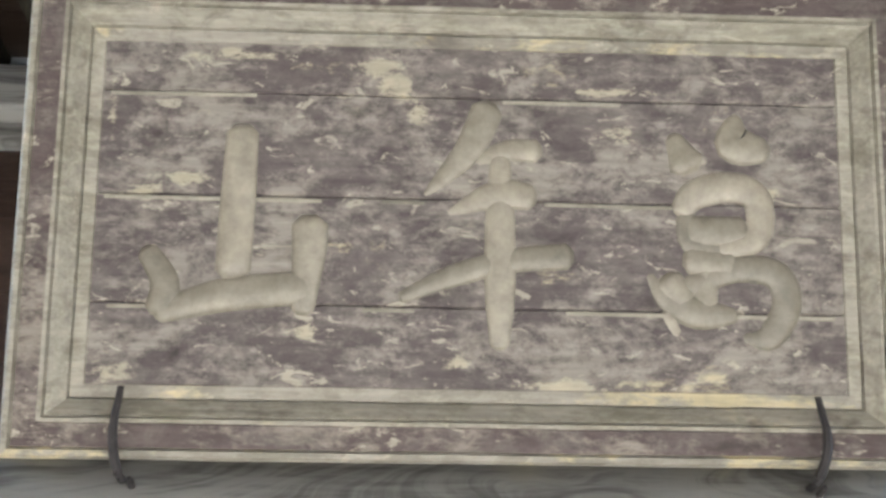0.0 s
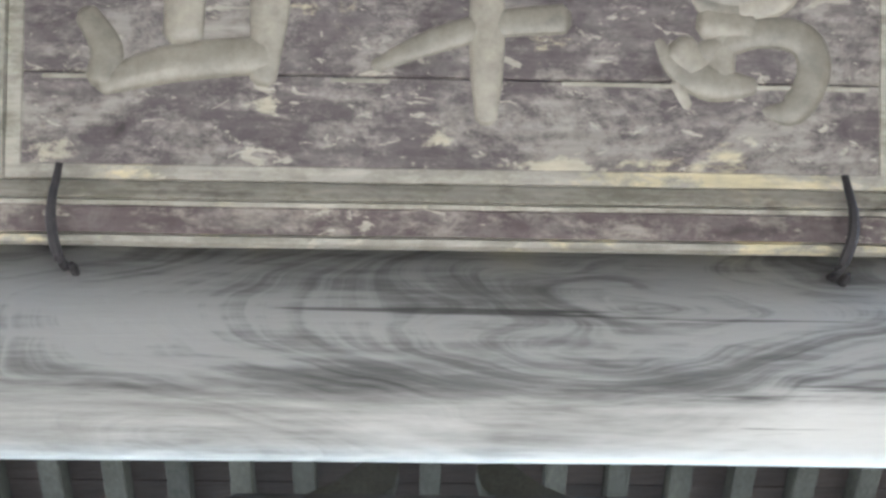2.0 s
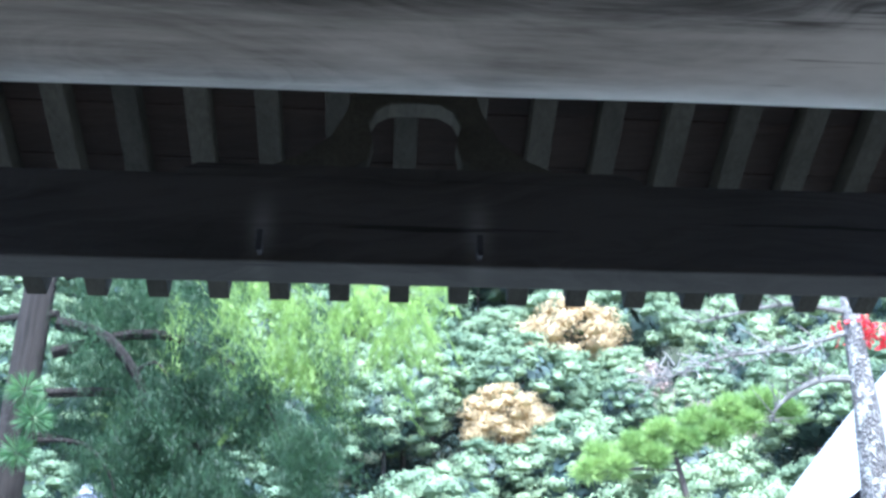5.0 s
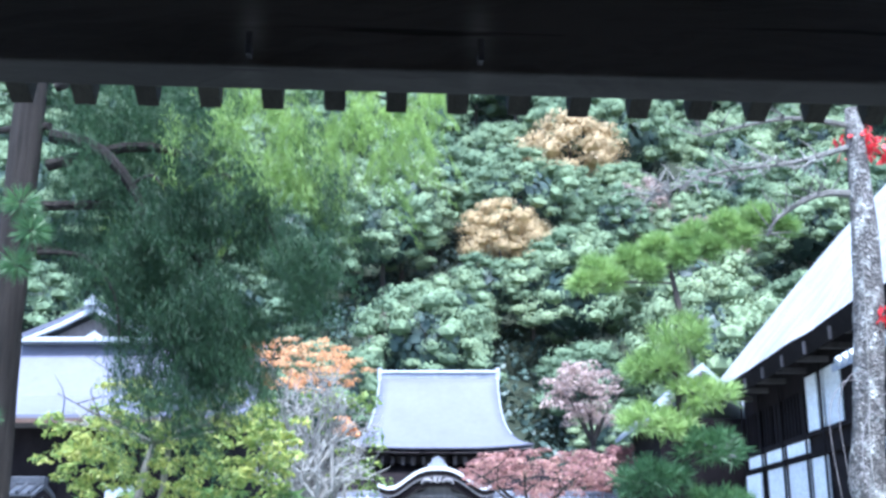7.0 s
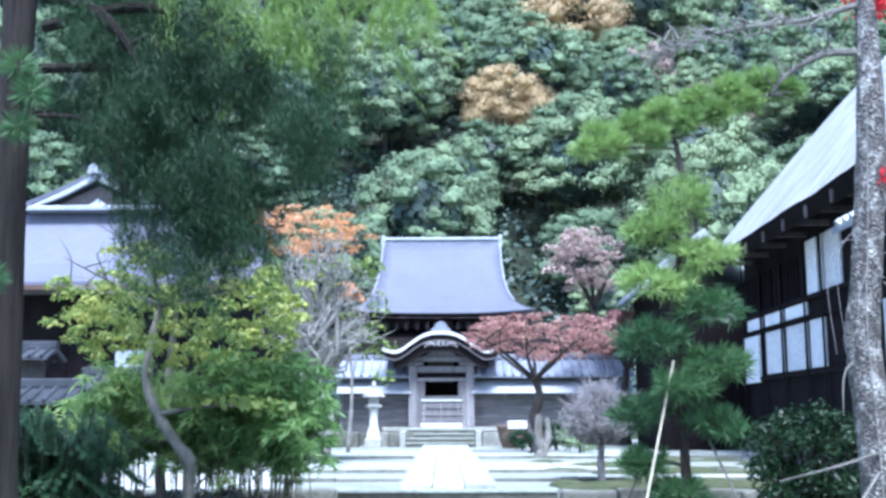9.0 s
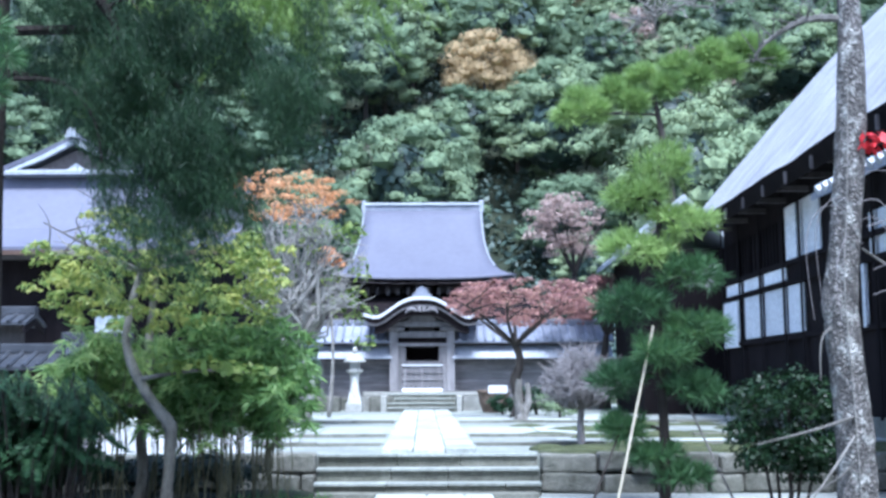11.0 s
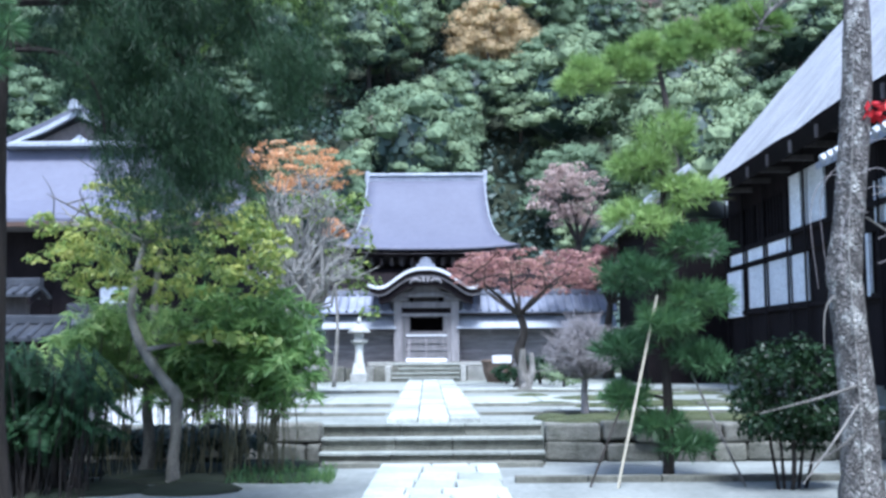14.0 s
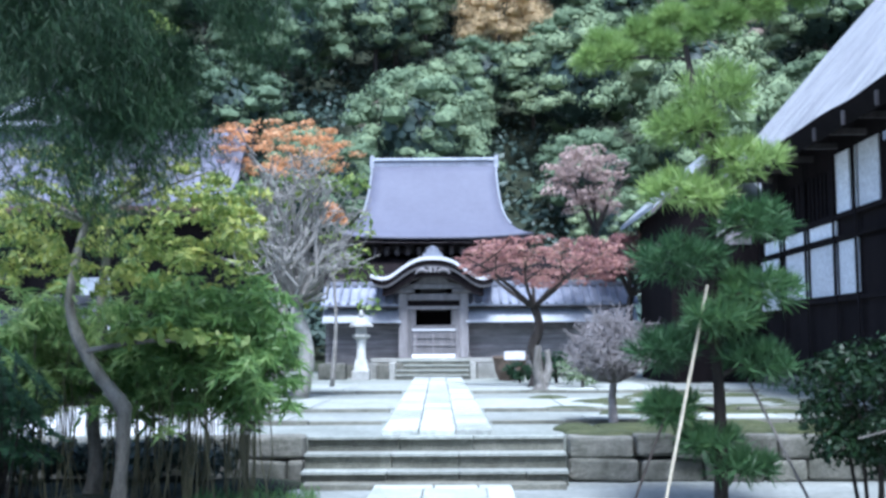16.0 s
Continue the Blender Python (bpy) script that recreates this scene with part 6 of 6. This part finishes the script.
for pts in ([((0.1, 0, 5.25), 0.045), ((-0.35, 0, 5.25), 0.035), ((-0.78, 0, 5.0), 0.02), ((-0.9, 0, 4.8), 0.008)], [((0.1, 0, 5.8), 0.035), ((-0.6, 0, 5.6), 0.025), ((-1.35, 0, 5.5), 0.015), ((-2.1, 0, 5.2), 0.006)],
            [((0.1, 0, 6.0), 0.035), ((-0.6, 0, 6.1), 0.025), ((-1.5, 0, 5.9), 0.01)], [((0.05, -0.1, 1.3), 0.018), ((-0.5, -0.3, 1.15), 0.014), ((-1.1, -0.3, 1.0), 0.006)], [((0, -0.1, 1.2), 0.014), ((-0.4, -0.3, 0.75), 0.011), ((-0.75, -0.4, 0.35), 0.006)],
            [((0, 0, 2.2), 0.012), ((-0.35, -0.1, 2.05), 0.01), ((-0.4, -0.1, 1.6), 0.005)], [((0.1, 0, 2.9), 0.014), ((0.5, -0.1, 2.5), 0.01), ((0.3, -0.1, 1.9), 0.005)], [((0, -0.1, 0.9), 0.014), ((-0.35, -0.2, 0.65), 0.01), ((-0.7, -0.3, 0.5), 0.005)]):
    e = eased(pts, 4)
    b = tube(e, 6, 1, 0.05, 1)
    if pts[0][0][2] > 4:
        for k in range(26):
            q = Vector(rngb.choice(e[3:])[0])
            tube([(tuple(q), 0.009), (tuple(q + Vector((rngb.uniform(-0.4, 0.3), rngb.uniform(-0.3, 0.3), rngb.uniform(-0.12, 0.3)))), 0.003)], 4, bm=b)
    part("limb", b, BARK_PALE, big)
c, n = clumps(np.random.default_rng(3), [(0.22, -0.1, 3.92, 0.17), (0.12, 0.1, 5.85, 0.25), (0.32, 0, 5.7, 0.2)], 60, 0.8)
share("foliage", leaf_mesh("foliage", c, n, 0.10, 0.06, L_SCARLET, 3), big, Matrix())
b, flakes = bmesh.new(), []
for k in range(70):  # the long bough, crowded with lichened spurs
    f = rngb.random()
    q = Vector((-0.25 - 1.85 * f, rngb.uniform(-0.1, 0.1), 5.62 - 0.30 * f ** 1.5 + rngb.uniform(-0.10, 0.06)))
    d = Vector((rngb.uniform(-0.35, 0.15), rngb.uniform(-0.2, 0.2), rngb.uniform(-0.16, 0.2)))
    tube([(tuple(q), 0.011), (tuple(q + d * 0.5 + Vector((0, 0, rngb.uniform(-0.05, 0.05)))), 0.008), (tuple(q + d), 0.003)], 5, bm=b)
    flakes += [tuple(q + d * rngb.random() + Vector((rngb.gauss(0, 0.03), rngb.gauss(0, 0.03), rngb.gauss(0, 0.03)))) for _ in range(14)]
tagged(part("lichened_spur", b, PLUM_BARK, big), kind="stuff")
share("lichen", leaf_mesh("lichen", flakes, np.random.default_rng(12).normal(0, 1, (len(flakes), 3)), 0.055, 0.03, LICHEN, 12), big, Matrix())
part("vine", tube(eased([((-0.09, -0.2, 0.2), 0.006), ((-0.12, -0.2, 1.4), 0.006), ((-0.16, -0.2, 2.5), 0.006), ((-0.09, -0.19, 3.4), 0.006), ((-0.02, -0.17, 4.6), 0.005)], 5), 5), PLUM_BARK, big, "thin pale vine climbing the trunk")
for k in range(9):  # thin twigs drooping beside the trunk
    x, z, out = rngb.uniform(-0.05, 0.2), rngb.uniform(2.2, 3.6), rngb.choice((-1, 1, 1)) * rngb.uniform(0.25, 0.55)
    part("twig", tube(eased([((x, -0.12, z), 0.006), ((x + out * 0.6, -0.2, z + 0.05), 0.005), ((x + out, -0.25, z - 0.3), 0.004), ((x + out * 0.9, -0.25, z - rngb.uniform(0.7, 1.1)), 0.003)], 4), 5), TWIG, big)

# great conifer on the left with hanging sprays
cedar = thing("cypress_tree", "great conifer with a dark trunk and long hanging sprays", "tree", Matrix.Translation((-4.0, 9.6, 0.0)))
part("trunk", tube(eased([((0.0, 0, -0.05), 0.24), ((-0.05, 0, 1.0), 0.16), ((-0.09, 0, 2.6), 0.15), ((-0.12, 0, 4.0), 0.15), ((-0.1, 0, 6.5), 0.13), ((0.1, 0, 8.5), 0.05)], 5), 16, 1, 0.06, 4), BARK_FIBRE, cedar, smooth=True)
rngc, nrc = random.Random(77), np.random.default_rng(77)
boughs = [[((0.12, 0, 5.5), 0.07), ((0.6, 0, 5.35), 0.06), ((0.98, 0, 4.9), 0.045), ((1.13, 0, 4.4), 0.02)], [((0.9, 0, 5.0), 0.025), ((1.1, 0, 5.1), 0.016), ((1.25, 0, 4.95), 0.008)], [((0.1, 0, 4.35), 0.025), ((0.55, 0, 4.3), 0.02), ((0.85, 0, 3.95), 0.014), ((0.95, 0, 3.4), 0.006)],
          [((0.1, 0, 5.2), 0.06), ((1.0, 0.3, 5.5), 0.05), ((1.9, 0.5, 5.1), 0.03), ((2.3, 0.5, 4.4), 0.01)], [((0.1, 0, 4.8), 0.05), ((0.9, 0.5, 4.9), 0.04), ((1.5, 0.8, 4.3), 0.025), ((1.7, 0.8, 3.2), 0.008)], [((0.1, 0, 6.0), 0.05), ((1.2, 0.2, 6.4), 0.04), ((2.3, 0.5, 6.4), 0.025), ((3.6, 0.6, 6.0), 0.01)],
          [((0.05, 0, 4.4), 0.04), ((0.5, 0.7, 4.4), 0.03), ((1.1, 1.0, 3.7), 0.015), ((1.3, 1.0, 2.7), 0.006)], [((0.1, 0, 5.6), 0.04), ((-0.8, 0.3, 5.6), 0.03), ((-1.6, 0.3, 5.0), 0.01)]]
for pts in boughs:
    part("limb", tube(eased(pts, 4), 7, 1, 0.05, 1), BARK_FIBRE, cedar)
cs, hs, cl, hl = [], [], [], []
EDGE = ([-3.6, -3.4, -3.1, -2.72, -2.3, -1.8, -1.4], [4.4, 3.6, 2.9, 2.75, 3.0, 3.4, 4.0])  # lower edge of the sprays
for k in range(1700):
    x = rngc.gauss(-2.45, 0.72)
    foot = float(np.interp(x, *EDGE)) + rngc.gauss(0.15, 0.28)
    zt = foot + 0.25 + abs(rngc.gauss(0, 1.25))
    gap = noise.noise((x * 1.9, zt * 1.5, 4.0)) + 0.35 * noise.noise((x * 5, zt * 4, 2.0))
    if gap < 0.0 or zt > 6.6 or x > -1.1 or x < -3.7:
        continue
    y, ln = rngc.uniform(-0.4, 1.4), rngc.uniform(0.25, 0.6)
    # some high sprays take the sunlit copy of the leaf colour
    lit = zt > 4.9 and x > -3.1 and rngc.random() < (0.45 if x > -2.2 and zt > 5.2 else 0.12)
    lean_x = rngc.uniform(-0.1, 0.35)
    for s in range(140):
        f = rngc.random()
        p = (x + 4.0 + lean_x * f + rngc.gauss(0, 0.07), y + rngc.gauss(0, 0.09), max(zt - ln * f, foot - 0.3))
        d = (rngc.gauss(0.2, 0.5), rngc.gauss(0, 0.5), -1.0)
        (cl if lit else cs).append(p), (hl if lit else hs).append(d)
for k in range(420):  # dark sprays close to the trunk
    x, zt, y = rngc.uniform(-4.1, -2.7), rngc.uniform(4.5, 6.8), rngc.uniform(0.1, 1.6)
    if noise.noise((x * 1.8, zt * 1.6, 7.0)) < -0.2:
        continue
    for s in range(120):
        f = rngc.random()
        cs.append((x + 4.0 + 0.2 * f + rngc.gauss(0, 0.07), y + rngc.gauss(0, 0.09), zt - 0.4 * f)), hs.append((rngc.gauss(0.2, 0.5), rngc.gauss(0, 0.5), -1.0))
for k in range(64):  # tassels hanging far out, in the sunlit copy of the leaf colour
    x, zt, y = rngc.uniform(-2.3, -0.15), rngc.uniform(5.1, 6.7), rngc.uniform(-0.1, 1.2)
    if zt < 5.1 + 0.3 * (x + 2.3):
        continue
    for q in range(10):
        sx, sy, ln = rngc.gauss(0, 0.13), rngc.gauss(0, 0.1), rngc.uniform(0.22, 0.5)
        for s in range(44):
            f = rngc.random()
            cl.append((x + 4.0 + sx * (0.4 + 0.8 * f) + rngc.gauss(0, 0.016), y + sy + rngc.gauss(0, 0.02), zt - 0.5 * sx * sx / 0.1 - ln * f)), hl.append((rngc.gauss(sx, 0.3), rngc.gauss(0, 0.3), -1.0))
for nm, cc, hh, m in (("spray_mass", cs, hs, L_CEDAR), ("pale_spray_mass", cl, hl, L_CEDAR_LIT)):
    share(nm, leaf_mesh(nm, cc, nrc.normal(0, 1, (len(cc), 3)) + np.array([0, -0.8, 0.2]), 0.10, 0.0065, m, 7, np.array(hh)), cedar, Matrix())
tuft = thing("pine_sprig", "bright green pine sprig hanging beside the trunk", "pine", Matrix.Translation((-3.3, 8.9, 0.0)))
part("twig", tube([((-0.68, 0.5, 4.1), 0.02), ((-0.5, 0.1, 4.3), 0.012), ((-0.36, 0, 4.4), 0.006)], 6), BARK_DARK, tuft)
cc, hh = [], []
for px, pz, r in ((-0.38, 4.35, 0.24), (-0.5, 4.6, 0.24), (-0.48, 4.05, 0.22), (-0.62, 2.75, 0.18)):
    d = nrc.normal(0, 1, (260, 3))
    d /= np.linalg.norm(d, axis=1, keepdims=True)
    cc.append(np.array([px, 0, pz]) + d * r * 0.5), hh.append(d)
hh = np.concatenate(hh)
share("needle_pad", leaf_mesh("needle_pad", np.concatenate(cc), np.cross(hh, nrc.normal(0, 1, hh.shape)), 0.17, 0.011, L_PINE, 9, hh, 0.0), tuft, Matrix())
